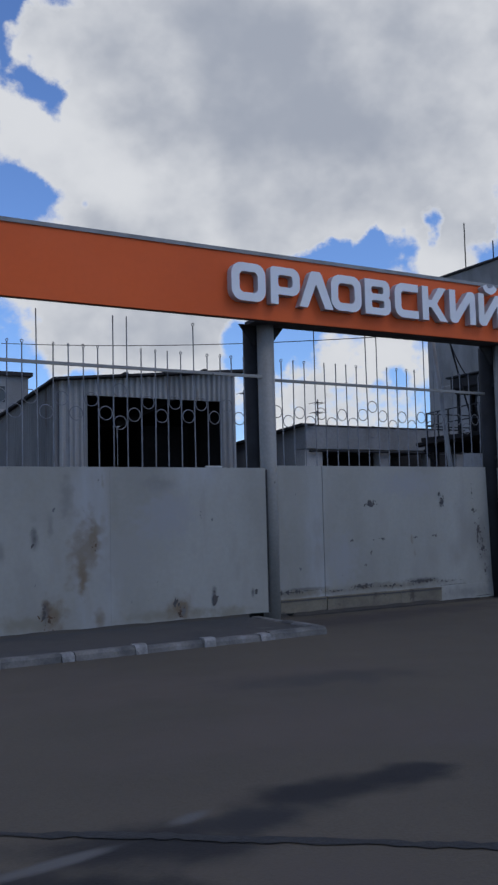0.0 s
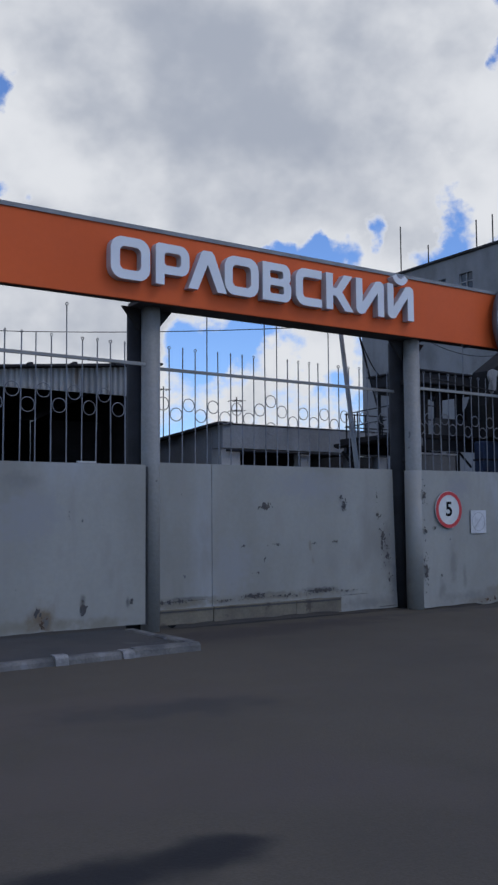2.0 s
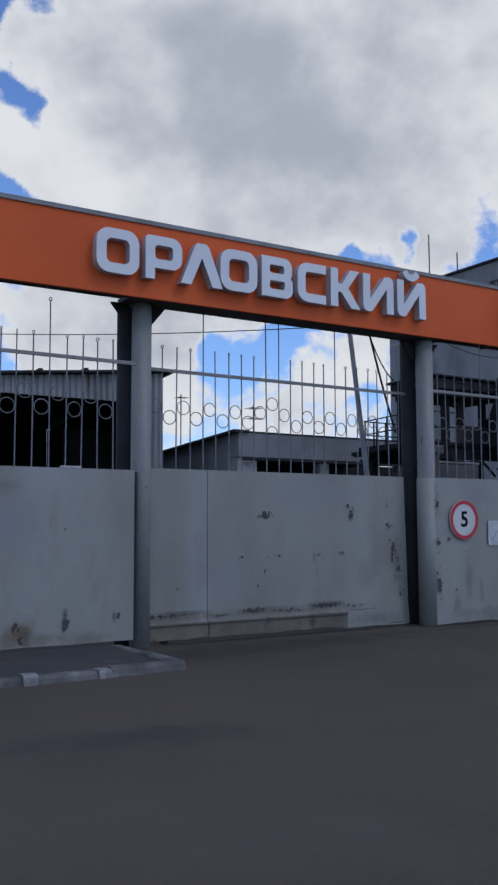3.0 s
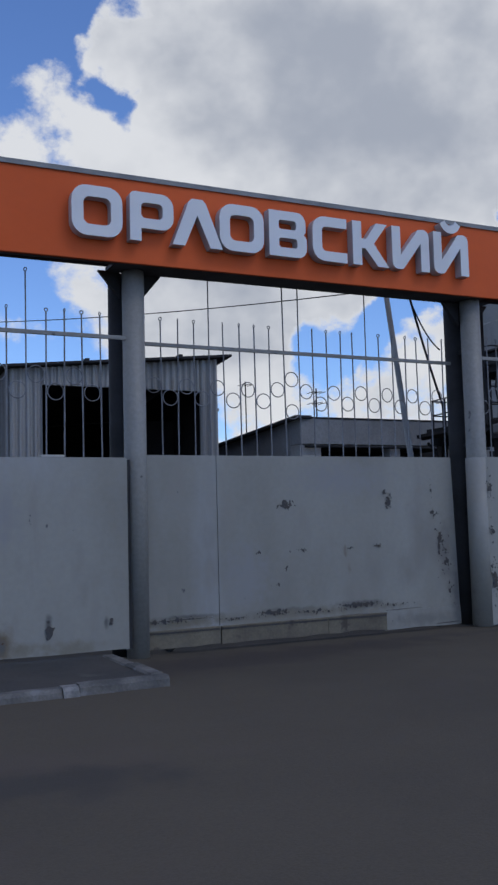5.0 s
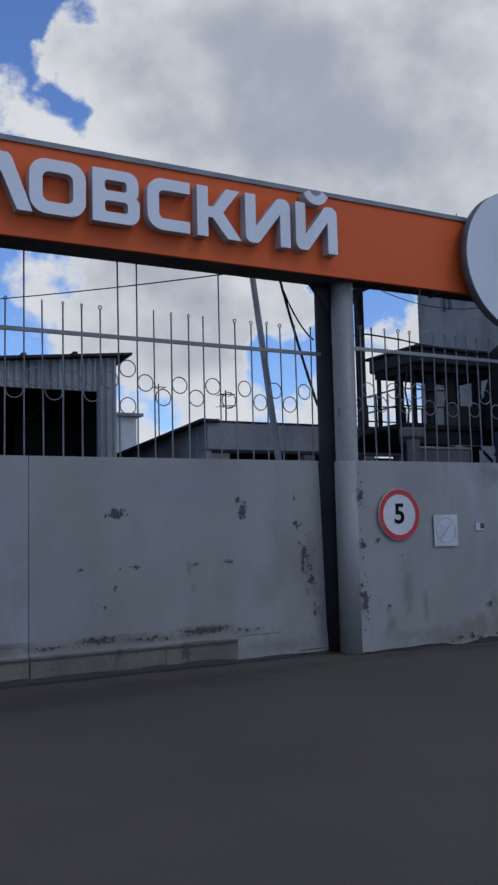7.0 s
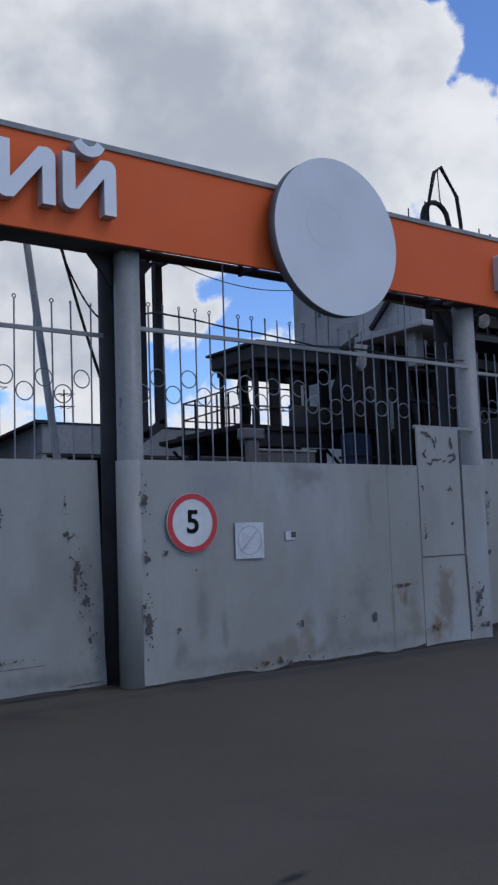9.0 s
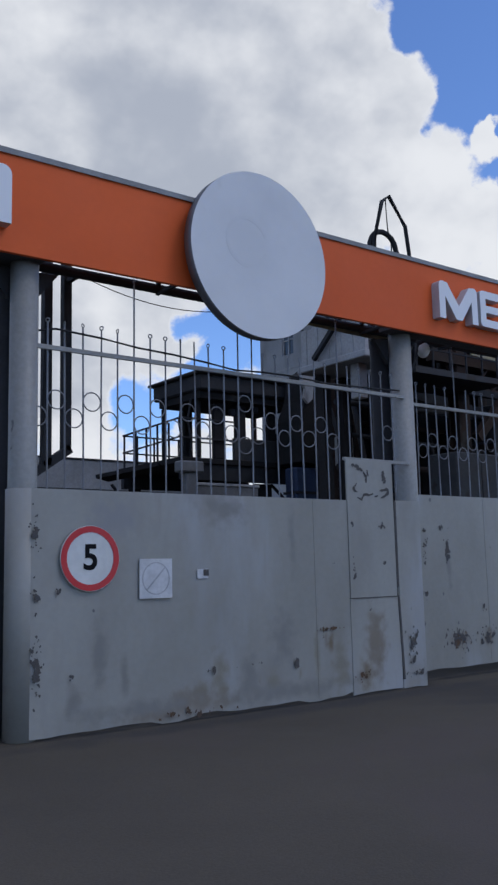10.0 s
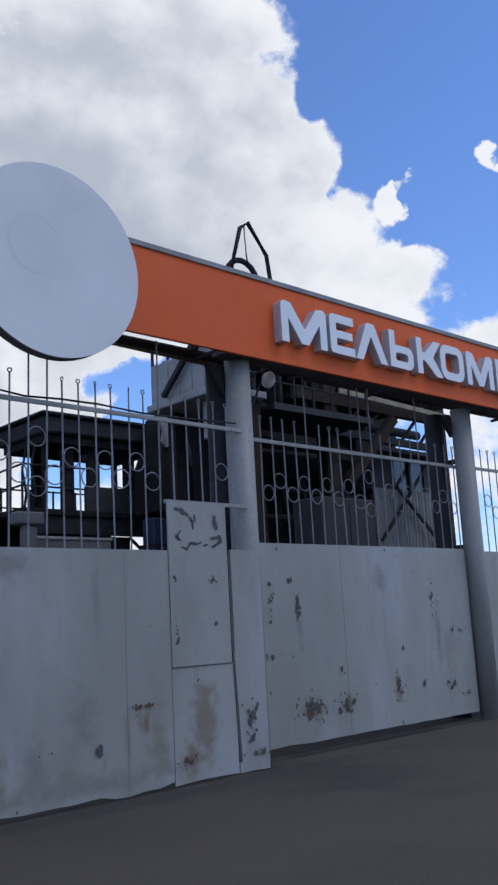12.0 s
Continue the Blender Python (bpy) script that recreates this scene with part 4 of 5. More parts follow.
def glyph(ch, w):
    if ch == "O":
        return [rounded(0, 0, w, 1, 0.30), rounded(S, 0.225, w - S, 0.775, 0.13)]
    if ch == "P":
        return [[(0, 0), (S, 0), (S, 0.26)] + arc(w - 0.26, 0.52, 0.26, -90, 0) + arc(w - 0.26, 0.74, 0.26, 0, 90) + arc(0.1, 0.9, 0.1, 90, 180, 3),
                rounded(S, 0.47, w - S, 0.79, 0.09)]
    if ch == "L":
        return [[(0, 0), (0.27, 0), (w / 2, 0.66), (w - 0.27, 0), (w, 0), (w / 2 + 0.19, 0.93), (w / 2 + 0.12, 1), (w / 2 - 0.12, 1), (w / 2 - 0.19, 0.93)]]
    if ch == "B":
        return [[(0, 0)] + arc(w - 0.22, 0.22, 0.22, -90, 0) + arc(w - 0.12, 0.40, 0.12, 0, 60, 3) + arc(w - 0.14, 0.62, 0.12, -50, 0, 3) + arc(w - 0.24, 0.78, 0.22, 0, 90) + [(0, 1)],
                rounded(S, 0.20, w - S, 0.41, 0.06), rounded(S, 0.60, w - S - 0.02, 0.80, 0.06)]
    if ch == "C":
        return [[(w, 0), (w, 0.225)] + arc(S + 0.1, 0.325, 0.1, 270, 180, 4) + arc(S + 0.1, 0.675, 0.1, 180, 90, 4) + [(w, 0.775), (w, 1)] + arc(0.3, 0.7, 0.3, 90, 180) + arc(0.3, 0.3, 0.3, 180, 270)]
    if ch == "K":
        return [[(0, 0), (S, 0), (S, 0.39), (S + 0.10, 0.39), (w - 0.30, 0), (w, 0), (w - 0.40, 0.52), (w - 0.03, 1), (w - 0.33, 1), (S + 0.12, 0.61), (S, 0.61), (S, 1), (0, 1)]]
    if ch == "I":
        return [[(0, 1)] + arc(0.16, 0.16, 0.16, 180, 270, 4) + [(0.30, 0.02), (w - S, 0.66), (w - S, 0), (w, 0)] + arc(w - 0.16, 0.84, 0.16, 0, 90, 4) + [(w - 0.30, 0.98), (S, 0.34), (S, 1)]]
    if ch == "M":
        return [[(0, 0), (S, 0), (S, 0.60), (w / 2 - 0.12, 0.03), (w / 2 + 0.12, 0.03), (w - S, 0.60), (w - S, 0), (w, 0)] + arc(w - 0.14, 0.86, 0.14, 0, 90, 4)
                + [(w - S - 0.10, 0.97), (w / 2, 0.40), (S + 0.10, 0.97)] + arc(0.14, 0.86, 0.14, 90, 180, 4)]
    if ch == "E":
        return [arc(0.12, 0.12, 0.12, 180, 270, 4) + [(w, 0), (w, 0.215), (S, 0.215), (S, 0.40), (w - 0.06, 0.40), (w - 0.06, 0.60), (S, 0.60), (S, 0.785), (w, 0.785), (w, 1)] + arc(0.12, 0.88, 0.12, 90, 180, 4)]
    if ch == "6":
        return [[(0, 0)] + arc(w - 0.24, 0.24, 0.24, -90, 0) + arc(w - 0.24, 0.38, 0.24, 0, 90) + [(S, 0.62), (S, 0.785), (w - 0.04, 0.785), (w - 0.04, 1), (0, 1)], rounded(S, 0.2, w - S, 0.42, 0.08)]
    return [[(0, 0)] + arc(w - 0.24, 0.24, 0.24, -90, 0) + arc(w - 0.24, 0.38, 0.24, 0, 90) + [(S, 0.62), (S, 1), (0, 1)], rounded(S, 0.2, w - S, 0.42, 0.08)]


LETTER_Z = 4.34
WORDS = [("O", 5.80, 6.33, 0), ("P", 6.41, 6.89, 0), ("L", 6.875, 7.45, 0), ("O", 7.42, 7.955, 0), ("B", 8.02, 8.495, 0), ("C", 8.575, 9.03, 0), ("K", 9.11, 9.61, 0), ("I", 9.66, 10.20, 0), ("I", 10.27, 10.80, 1),
         ("M", 16.29, 17.02, 0), ("E", 17.08, 17.50, 0), ("L", 17.52, 18.11, 0), ("b", 18.17, 18.64, 0), ("K", 18.72, 19.26, 0), ("O", 19.23, 19.76, 0), ("M", 19.83, 20.48, 0), ("6", 20.56, 21.02, 0)]
for ch, x0, x1, breve in WORDS:
    bm = bmesh.new()
    tall = 0.52 if x0 < 12 else 0.475
    foot = LETTER_Z + RISE * (x0 - 6)
    loops = [[(x0 + x * tall, foot + z * tall) for x, z in loop] for loop in glyph(ch, (x1 - x0) / tall)]
    letter = part("sign_letter", solid_shape(bm, loops, 10.20, 10.318), [white_sign, letter_side])
    tagged(letter, "white raised letter with grey sides on the orange beam", "letter", "letters on the beam")
    if breve:
        bm = bmesh.new()
        cx, cz = (x0 + x1) / 2, 5.055
        outer, inner = arc(cx, cz, 0.165, 200, 340, 10), arc(cx, cz + 0.02, 0.085, 340, 200, 10)
        part("breve", solid_shape(bm, [outer + inner], 10.20, 10.318), [white_sign, letter_side], letter)

disc = thing("round_sign", "large blank white disc with grey rim on the orange beam", "sign")
bm = bmesh.new()
disc_solid(bm, (13.445, 4.598), 0.872, 10.105, 10.225, 96)
part("face", bm, [disc_white, disc_rim], disc)
bm = bmesh.new()
solid_shape(bm, [arc(13.26, 4.70, 0.27, 20, 340, 30) + arc(13.26, 4.70, 0.235, 340, 20, 30)], 10.1035, 10.1045, (0, 0))
part("emblem_ghost", bm, disc_ghost, disc, "faint ghost of a removed emblem")
bm = bmesh.new()
for zz in (4.35, 4.85):
    box(bm, (13.0, 10.225, zz), (13.86, 10.32, zz + 0.05))
part("mount", bm, dark_steel, disc)

plank = thing("loose_plank", "short pale board lying on top of the fence", "plank")
bm = bmesh.new()
box(bm, (5.56, 10.56, 2.127), (5.80, 10.61, 2.15), 0.004)
part("board", bm, white_wall, plank)

# ---- signs on the fence ----
speed = thing("speed_limit_sign", "round red-rimmed white metal sign with a black number", "road sign")
bm = bmesh.new()
disc_solid(bm, (11.645, 1.548), 0.287, 10.385, 10.40, 48, (0, 0))
part("plate", bm, sign_white, speed)
bm = bmesh.new()
outer = arc(11.645, 1.548, 0.283, 0, 360, 48)[:-1]
inner = arc(11.645, 1.548, 0.228, 0, 360, 48)[:-1]
solid_shape(bm, [outer, inner], 10.381, 10.385, (0, 0))
part("rim", bm, sign_red, speed, "red rim")
txt = bpy.data.curves.new("digit_text", "FONT")
txt.body, txt.size, txt.extrude, txt.offset = "5", 0.31, 0.002, 0.006
txt.align_x, txt.align_y = "CENTER", "CENTER"
tmp = new("digit_source", txt)
digit_mesh = bpy.data.meshes.new_from_object(tmp.evaluated_get(bpy.context.evaluated_depsgraph_get()))
bpy.data.objects.remove(tmp)
bpy.data.curves.remove(txt)
digit_mesh.materials.clear()
digit_mesh.materials.append(sign_black)
digit = new("number", digit_mesh)
digit.parent = speed
digit.matrix_basis = pose(11.645, 10.381, 1.548, 90, 0, 0)

notice = thing("paper_notice", "weathered white paper notice with a faded crossed ring", "notice")
bm = bmesh.new()
box(bm, (12.15, 10.398, 1.178), (12.50, 10.404, 1.538))
part("sheet", bm, paper, notice)
bm = bmesh.new()
solid_shape(bm, [arc(12.325, 1.358, 0.150, 0, 360, 32)[:-1], arc(12.325, 1.358, 0.138, 0, 360, 32)[:-1]], 10.3955, 10.398, (0, 0))
part("printed_ring", bm, faded, notice)
bm = bmesh.new()
bar(bm, (12.225, 10.397, 1.255), (12.425, 10.397, 1.46), 0.0025, 0.014)
part("printed_slash", bm, faded, notice)


# ---- behind the gate: bracket frame, leaning pole, cables, lamp ----
frame_ob = thing("steel_hanger_frame", "dark square-tube hanger frame behind the fence", "frame")
for a, b in (((11.63, 11.28, 4.57), (11.63, 11.28, 2.46)), ((11.84, 11.28, 4.57), (11.84, 11.28, 2.62)), ((11.44, 11.28, 2.34), (11.88, 11.28, 2.64))):
    bm = bmesh.new()
    bar(bm, a, b, 0.085)
    part("tube_bar", bm, dark_steel, frame_ob)
for x in (11.63, 11.84):
    bm = bmesh.new()
    bar(bm, (x, 11.24, 4.345), (x, 11.04, 4.345), 0.05)
    part("clamp", bm, dark_steel, frame_ob)

pole = thing("leaning_pole", "thin grey pipe pole leaning behind the gate", "pole")
bm = bmesh.new()
tube(bm, (11.06, 11.5, G - 0.05), (10.44, 11.5, 4.55), 0.045, 12, 0.036)
part("shaft", bm, pole_grey, pole)
bm = bmesh.new()
bar(bm, (10.30, 11.5, 4.47), (10.78, 11.5, 4.52), 0.03)
part("cross_arm", bm, dark_steel, pole)


def sag(a, b, drop, n=14):
    a, b = Vector(a), Vector(b)
    return [a.lerp(b, i / n) - Vector((0, 0, drop * 4 * (i / n) * (1 - i / n))) for i in range(n + 1)]


for pts, r, label in ((sag((10.44, 11.5, 4.50), (5.4, 20.0, 5.45), 0.12), 0.008, "thin black overhead cable"),
                      (sag((10.82, 11.5, 4.5), (11.30, 11.45, 2.9), 0.05), 0.016, "black cable hanging beside the post"),
                      (sag((10.80, 11.5, 4.5), (11.24, 11.4, 3.7), 0.12), 0.010, "black cable hanging beside the post"),
                      ([(10.76, 11.5, 4.52), (10.7, 11.45, 4.44), (10.6, 11.4, 4.5), (10.5, 11.42, 4.42)], 0.008, "loose black cable end on the pole"),
                      ([(11.12, 10.56, 3.56), (11.35, 10.485, 3.60), (11.8, 10.477, 3.575), (12.2, 10.477, 3.535), (12.6, 10.477, 3.52), (13.0, 10.477, 3.49), (13.35, 10.477, 3.455), (13.7, 10.477, 3.475), (14.1, 10.477, 3.48), (14.6, 10.477, 3.455), (15.2, 10.477, 3.47), (15.82, 10.50, 3.50)], 0.010, "thin black cable tied along the fence rail"),
                      (sag((11.60, 11.25, 3.6), (11.56, 11.25, 2.42), 0.05), 0.012, "black cable hanging behind the fence"),
                      (sag((11.95, 11.0, 4.31), (13.9, 11.0, 4.32), 0.14), 0.005, "thin loose wire under the beam")):
    bm = bmesh.new()
    tagged(part("cable", path_tube(bm, pts, r), dark_steel), label, "cable")

lamp = thing("flood_lamp", "small frosted globe lamp on a bracket under the beam", "lamp")
bm = bmesh.new()
bmesh.ops.create_uvsphere(bm, u_segments=20, v_segments=12, radius=0.078, matrix=pose(16.62, 10.78, 4.16, 0, 20, 0) @ Matrix.Diagonal((1, 1, 1.35, 1)))
for f in bm.faces:
    f.smooth = True
part("globe", bm, lamp_glass, lamp)
bm = bmesh.new()
tube(bm, (16.62, 10.78, 4.23), (16.62, 10.86, 4.30), 0.045, 12)
path_tube(bm, [(16.62, 10.84, 4.28), (16.5, 10.8, 4.1), (16.3, 10.7, 3.85), (16.12, 10.62, 3.72), (16.1, 10.6, 3.45)], 0.014)
part("socket", bm, dark_steel, lamp)


# ---- sheds and buildings behind ----
def ribbed(bm, x0, x1, z_low, z_top0, z_top1, y, pitch=0.17, depth=0.06):
    """A ribbed sheet facing -y with a sloped top."""
    n = int((x1 - x0) / (pitch / 4))
    prev = None
    for i in range(n + 1):
        u = i / n
        x = x0 + (x1 - x0) * u
        d = depth * (0, 1, 1, 0)[i % 4]
        q = [bm.verts.new((x, y - d, z_low)), bm.verts.new((x, y - d, z_top0 + (z_top1 - z_top0) * u)), bm.verts.new((x, y + 0.06, z_top0 + (z_top1 - z_top0) * u)), bm.verts.new((x, y + 0.06, z_low))]
        if prev:
            for k in range(4):
                bm.faces.new((prev[k], q[k], q[(k + 1) % 4], prev[(k + 1) % 4]))
        else:
            bm.faces.new(q)
        prev = q
    bm.faces.new(prev[::-1])
    return bm


shed = thing("corrugated_shed", "grey corrugated metal shed with a wide dark opening", "shed")
bm = bmesh.new()
ribbed(bm, 7.64, 8.38, G, 5.10, 5.17, 22.7)
part("front_cladding", bm, corrugated, shed)
bm = bmesh.new()
ribbed(bm, 12.44, 12.9, G, 5.56, 5.60, 22.7)
part("front_cladding", bm, corrugated, shed)
bm = bmesh.new()
ribbed(bm, 8.385, 12.435, 4.755, 5.17, 5.56, 22.7)
part("header_cladding", bm, corrugated, shed)
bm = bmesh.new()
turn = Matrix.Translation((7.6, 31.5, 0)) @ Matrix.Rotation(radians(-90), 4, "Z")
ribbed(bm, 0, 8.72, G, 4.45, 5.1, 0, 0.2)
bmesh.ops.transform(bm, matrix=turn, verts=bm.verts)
# side darkened by colour against the front cladding
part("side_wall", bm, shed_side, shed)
# inner walls, floor and partition carry the shed's interior shade in their colour
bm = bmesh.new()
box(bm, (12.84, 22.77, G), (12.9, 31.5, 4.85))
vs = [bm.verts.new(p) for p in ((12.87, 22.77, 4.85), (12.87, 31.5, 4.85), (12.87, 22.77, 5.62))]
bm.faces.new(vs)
part("end_wall", bm, shade_dark, shed)
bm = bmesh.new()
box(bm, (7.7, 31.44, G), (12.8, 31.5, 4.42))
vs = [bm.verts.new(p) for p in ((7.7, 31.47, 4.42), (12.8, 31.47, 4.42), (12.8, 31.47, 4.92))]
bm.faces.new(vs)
part("back_wall", bm, shade_dark, shed)
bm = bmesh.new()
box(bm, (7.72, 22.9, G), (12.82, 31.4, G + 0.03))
part("floor_slab", bm, shade_dark, shed)
bm = bmesh.new()
vs = [bm.verts.new(p) for p in ((7.4, 22.45, 5.10), (13.25, 22.45, 5.66), (13.25, 31.7, 4.95), (7.4, 31.7, 4.40))]
up = [bm.verts.new(v.co + Vector((0, 0, 0.06))) for v in vs]
bm.faces.new(vs[::-1]), bm.faces.new(up)
for k in range(4):
    bm.faces.new((vs[k], vs[(k + 1) % 4], up[(k + 1) % 4], up[k]))
part("roof", bm, roof_felt, shed, "dark felt roof")
for x in (9.4, 10.6, 11.8):
    bm = bmesh.new()
    bar(bm, (x, 22.35, 5.15 + (x - 7.4) * 0.095), (x, 22.75, 5.13 + (x - 7.4) * 0.095), 0.1)
    part("rafter", bm, roof_felt, shed)
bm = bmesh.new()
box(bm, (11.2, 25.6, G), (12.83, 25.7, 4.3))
part("inner_partition", bm, shade_dark, shed)

shed2 = thing("loading_shed", "low concrete shed with a deep parapet and dark bay", "shed")
bm = bmesh.new()
box(bm, (15.3, 22.6, 3.42), (21.8, 23.2, 4.13), 0.02)
part("parapet", bm, concrete, shed2)
bm = bmesh.new()
vs = [(15.3, 23.2, 4.13), (15.3, 34.0, 3.4), (15.3, 34.0, G), (15.3, 23.2, G)]
q0 = [bm.verts.new(v) for v in vs]
q1 = [bm.verts.new((v[0] + 0.3, v[1], v[2])) for v in vs]
bm.faces.new(q0), bm.faces.new(q1[::-1])
for k in range(4):
    bm.faces.new((q0[k], q1[k], q1[(k + 1) % 4], q0[(k + 1) % 4]))
bmesh.ops.recalc_face_normals(bm, faces=bm.faces)
part("side_wall", bm, concrete, shed2)
bm = bmesh.new()
bar(bm, (15.35, 22.5, 4.16), (15.35, 34.0, 3.44), 0.5, 0.07)
part("verge", bm, roof_felt, shed2)
bm = bmesh.new()
box(bm, (15.28, 22.58, 4.132), (21.85, 23.3, 4.17))
part("coping", bm, roof_felt, shed2)
bm = bmesh.new()
box(bm, (15.3, 22.66, G), (15.95, 23.19, 3.415))
part("pier", bm, concrete_pale, shed2)
for x in (18.2, 20.2, 21.45):
    bm = bmesh.new()
    box(bm, (x, 22.66, G), (x + 0.35, 23.0, 3.415))
    part("pier", bm, concrete, shed2)
# back and ceiling of the bay, coloured as dark as its shade
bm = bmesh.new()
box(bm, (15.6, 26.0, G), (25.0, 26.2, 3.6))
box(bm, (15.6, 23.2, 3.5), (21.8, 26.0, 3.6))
part("bay_back", bm, shade_dark, shed2)
bm = bmesh.new()
box(bm, (12.6, 33.0, G), (15.28, 34.0, 3.55))
part("annex", bm, concrete, shed2)
bm = bmesh.new()
bar(bm, (18.6, 23.3, 4.09), (18.6, 34.0, 3.36), 6.4, 0.06)
part("roof_sheet", bm, roof_felt, shed2)
bm = bmesh.new()
tube(bm, (15.4, 22.55, 3.36), (21.7, 22.55, 3.36), 0.035, 8)
part("gutter", bm, dark_steel, shed2)


def build_block():
    b = thing("concrete_workshop", "tall grey concrete panel building with small windows", "building")
    x0, x1, y0, y1, z1 = 47.7, 47.7 + 7.0, 39.4, 53.0, 19.2
    wins_side = [(y0 + (y1 - y0) * k, z1 - d) for d in (2.95,) for k in (0.21, 0.39, 0.775)]
    wins_front = [(x0 + k, z1 - d) for d in (2.95,) for k in (1.8, 4.5)]

    def wall(lo, hi, holes, place, name):
        """A wall in its own plane (u, z), cut round its windows and extruded inwards."""
        us = sorted({lo, hi, *(h for c, _ in holes for h in (c - 0.6, c + 0.6))})
        zs = sorted({G, z1, *(h for _, c in holes for h in (c, c + 1.65))})
        bm = bmesh.new()
        for i in range(len(us) - 1):
            for j in range(len(zs) - 1):
                um, zm = (us[i] + us[i + 1]) / 2, (zs[j] + zs[j + 1]) / 2
                if any(abs(um - c) < 0.6 and d < zm < d + 1.65 for c, d in holes):
                    continue
                p = [place(u, z, dep) for dep in (0, 0.3) for u, z in ((us[i], zs[j]), (us[i + 1], zs[j]), (us[i + 1], zs[j + 1]), (us[i], zs[j + 1]))]
                v = [bm.verts.new(q) for q in p]
                for f in ((0, 1, 2, 3), (7, 6, 5, 4), (0, 4, 5, 1), (1, 5, 6, 2), (2, 6, 7, 3), (3, 7, 4, 0)):
                    bm.faces.new([v[k] for k in f])
        bmesh.ops.remove_doubles(bm, verts=bm.verts, dist=0.0005)
        bmesh.ops.recalc_face_normals(bm, faces=bm.faces)
        part(name, bm, concrete, b)
        for c, d in holes:
            bm = bmesh.new()
            v = [bm.verts.new(place(u, z, 0.16)) for u, z in ((c - 0.6, d), (c + 0.6, d), (c + 0.6, d + 1.65), (c - 0.6, d + 1.65))]
            bm.faces.new(v)
            win = part("window", bm, glass, b)
            bm = bmesh.new()
            for u in (c - 0.57, c, c + 0.57):
                bar(bm, place(u, d, 0.13), place(u, d + 1.65, 0.13), 0.09)
            bar(bm, place(c - 0.6, d + 1.05, 0.13), place(c + 0.6, d + 1.05, 0.13), 0.08)
            part("frame", bm, concrete_pale, win)

    wall(y0 + 0.3, y1, wins_side, lambda u, z, d: (x0 + d, u, z), "side_wall")
    wall(x0, x1, wins_front, lambda u, z, d: (u, y0 + d, z), "front_wall")
    bm = bmesh.new()
    box(bm, (x0 - 0.15, y0 - 0.15, z1), (x1, y1 + 0.1, z1 + 0.18), 0.02)
    part("roof_slab", bm, roof_felt, b)
    for z in (z1 - 13.2, z1 - 8.4, z1 - 4.0):
        bm = bmesh.new()
        box(bm, (x0 - 0.02, y0 - 0.02, z), (x0 + 0.1, y1, z + 0.09))
        box(bm, (x0 + 0.1, y0 - 0.02, z), (x1, y0 + 0.05, z + 0.09))
        part("panel_joint", bm, concrete_pale, b)
    bm = bmesh.new()
    box(bm, (x1 - 0.3, y0 + 0.3, G), (x1, y1, z1))
    part("end_wall", bm, concrete, b)
    bm = bmesh.new()
    box(bm, (x0 + 0.3, y1 - 0.3, G), (x1 - 0.3, y1, z1))
    part("back_wall", bm, concrete, b)
    for x, y, h in ((x0 + 0.1, y0 + 0.5, 2.0), (x0 + 0.1, y0 + 1.9, 2.0), (x0 + 0.1, y0 + 6.4, 1.4), (x0 + 0.1, y0 + 9.2, 3.5), (x0 + 4.8, y0 + 0.3, 1.0)):
        bm = bmesh.new()
        tube(bm, (x, y, z1 + 0.15), (x, y, z1 + 0.15 + h), 0.045, 6)
        part("roof_mast", bm, dark_steel, b)


build_block()

# ---- loading hut on its deck ----
hut = thing("loading_station", "dark weathered flat-roofed hut on a raised steel deck", "hut")
bm = bmesh.new()
box(bm, (17.13, 16.58, 4.74), (19.66, 18.22, 5.03), 0.03)
part("canopy", bm, roof_felt, hut, "dark felted roof with a deep fascia")
bm = bmesh.new()
box(bm, (17.05, 16.5, 5.032), (19.74, 18.3, 5.085), 0.015)
part("roof_sheet", bm, roof_felt, hut)
# parts beneath the canopy are coloured with its shade
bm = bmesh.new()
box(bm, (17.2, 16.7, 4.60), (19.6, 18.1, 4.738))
part("ceiling_beam", bm, shade_dark, hut)
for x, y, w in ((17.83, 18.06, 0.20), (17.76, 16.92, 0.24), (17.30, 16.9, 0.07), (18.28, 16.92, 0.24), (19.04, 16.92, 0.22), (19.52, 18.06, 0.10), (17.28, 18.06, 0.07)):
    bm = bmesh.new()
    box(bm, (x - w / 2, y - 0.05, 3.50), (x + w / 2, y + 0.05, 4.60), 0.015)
    part("column", bm, shade_dark, hut)
for x, z in ((17.62, 4.42), (18.05, 4.36), (18.62, 4.46)):
    bm = bmesh.new()
    box(bm, (x, 16.86, z), (x + 0.10, 16.98, z + 0.13), 0.02)
    part("lamp_bracket", bm, dark_steel, hut)
bm = bmesh.new()
box(bm, (18.10, 16.86, 3.49), (19.98, 16.94, 3.93), 0.01)
part("low_wall", bm, cabinet_dark, hut, "dark weathered sheet wall")
bm = bmesh.new()
solid_shape(bm, [[(19.1, 3.94), (19.98, 3.94), (19.98, 4.74), (19.72, 4.62), (19.5, 4.34), (19.3, 4.12)]], 17.00, 17.05, (0, 0))
part("torn_screen", bm, shade_dark, hut)
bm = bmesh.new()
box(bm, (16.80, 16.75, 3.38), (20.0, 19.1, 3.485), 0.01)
part("deck", bm, shade_dark, hut)
for y in (16.8, 18.9):
    bm = bmesh.new()
    box(bm, (16.85, y, 3.08), (20.0, y + 0.1, 3.375))
    part("girder", bm, dark_steel, hut)
bm = bmesh.new()
bar(bm, (16.15, 18.5, 3.22), (16.95, 17.6, 3.40), 0.7, 0.07)
part("ramp", bm, shade_dark, hut)
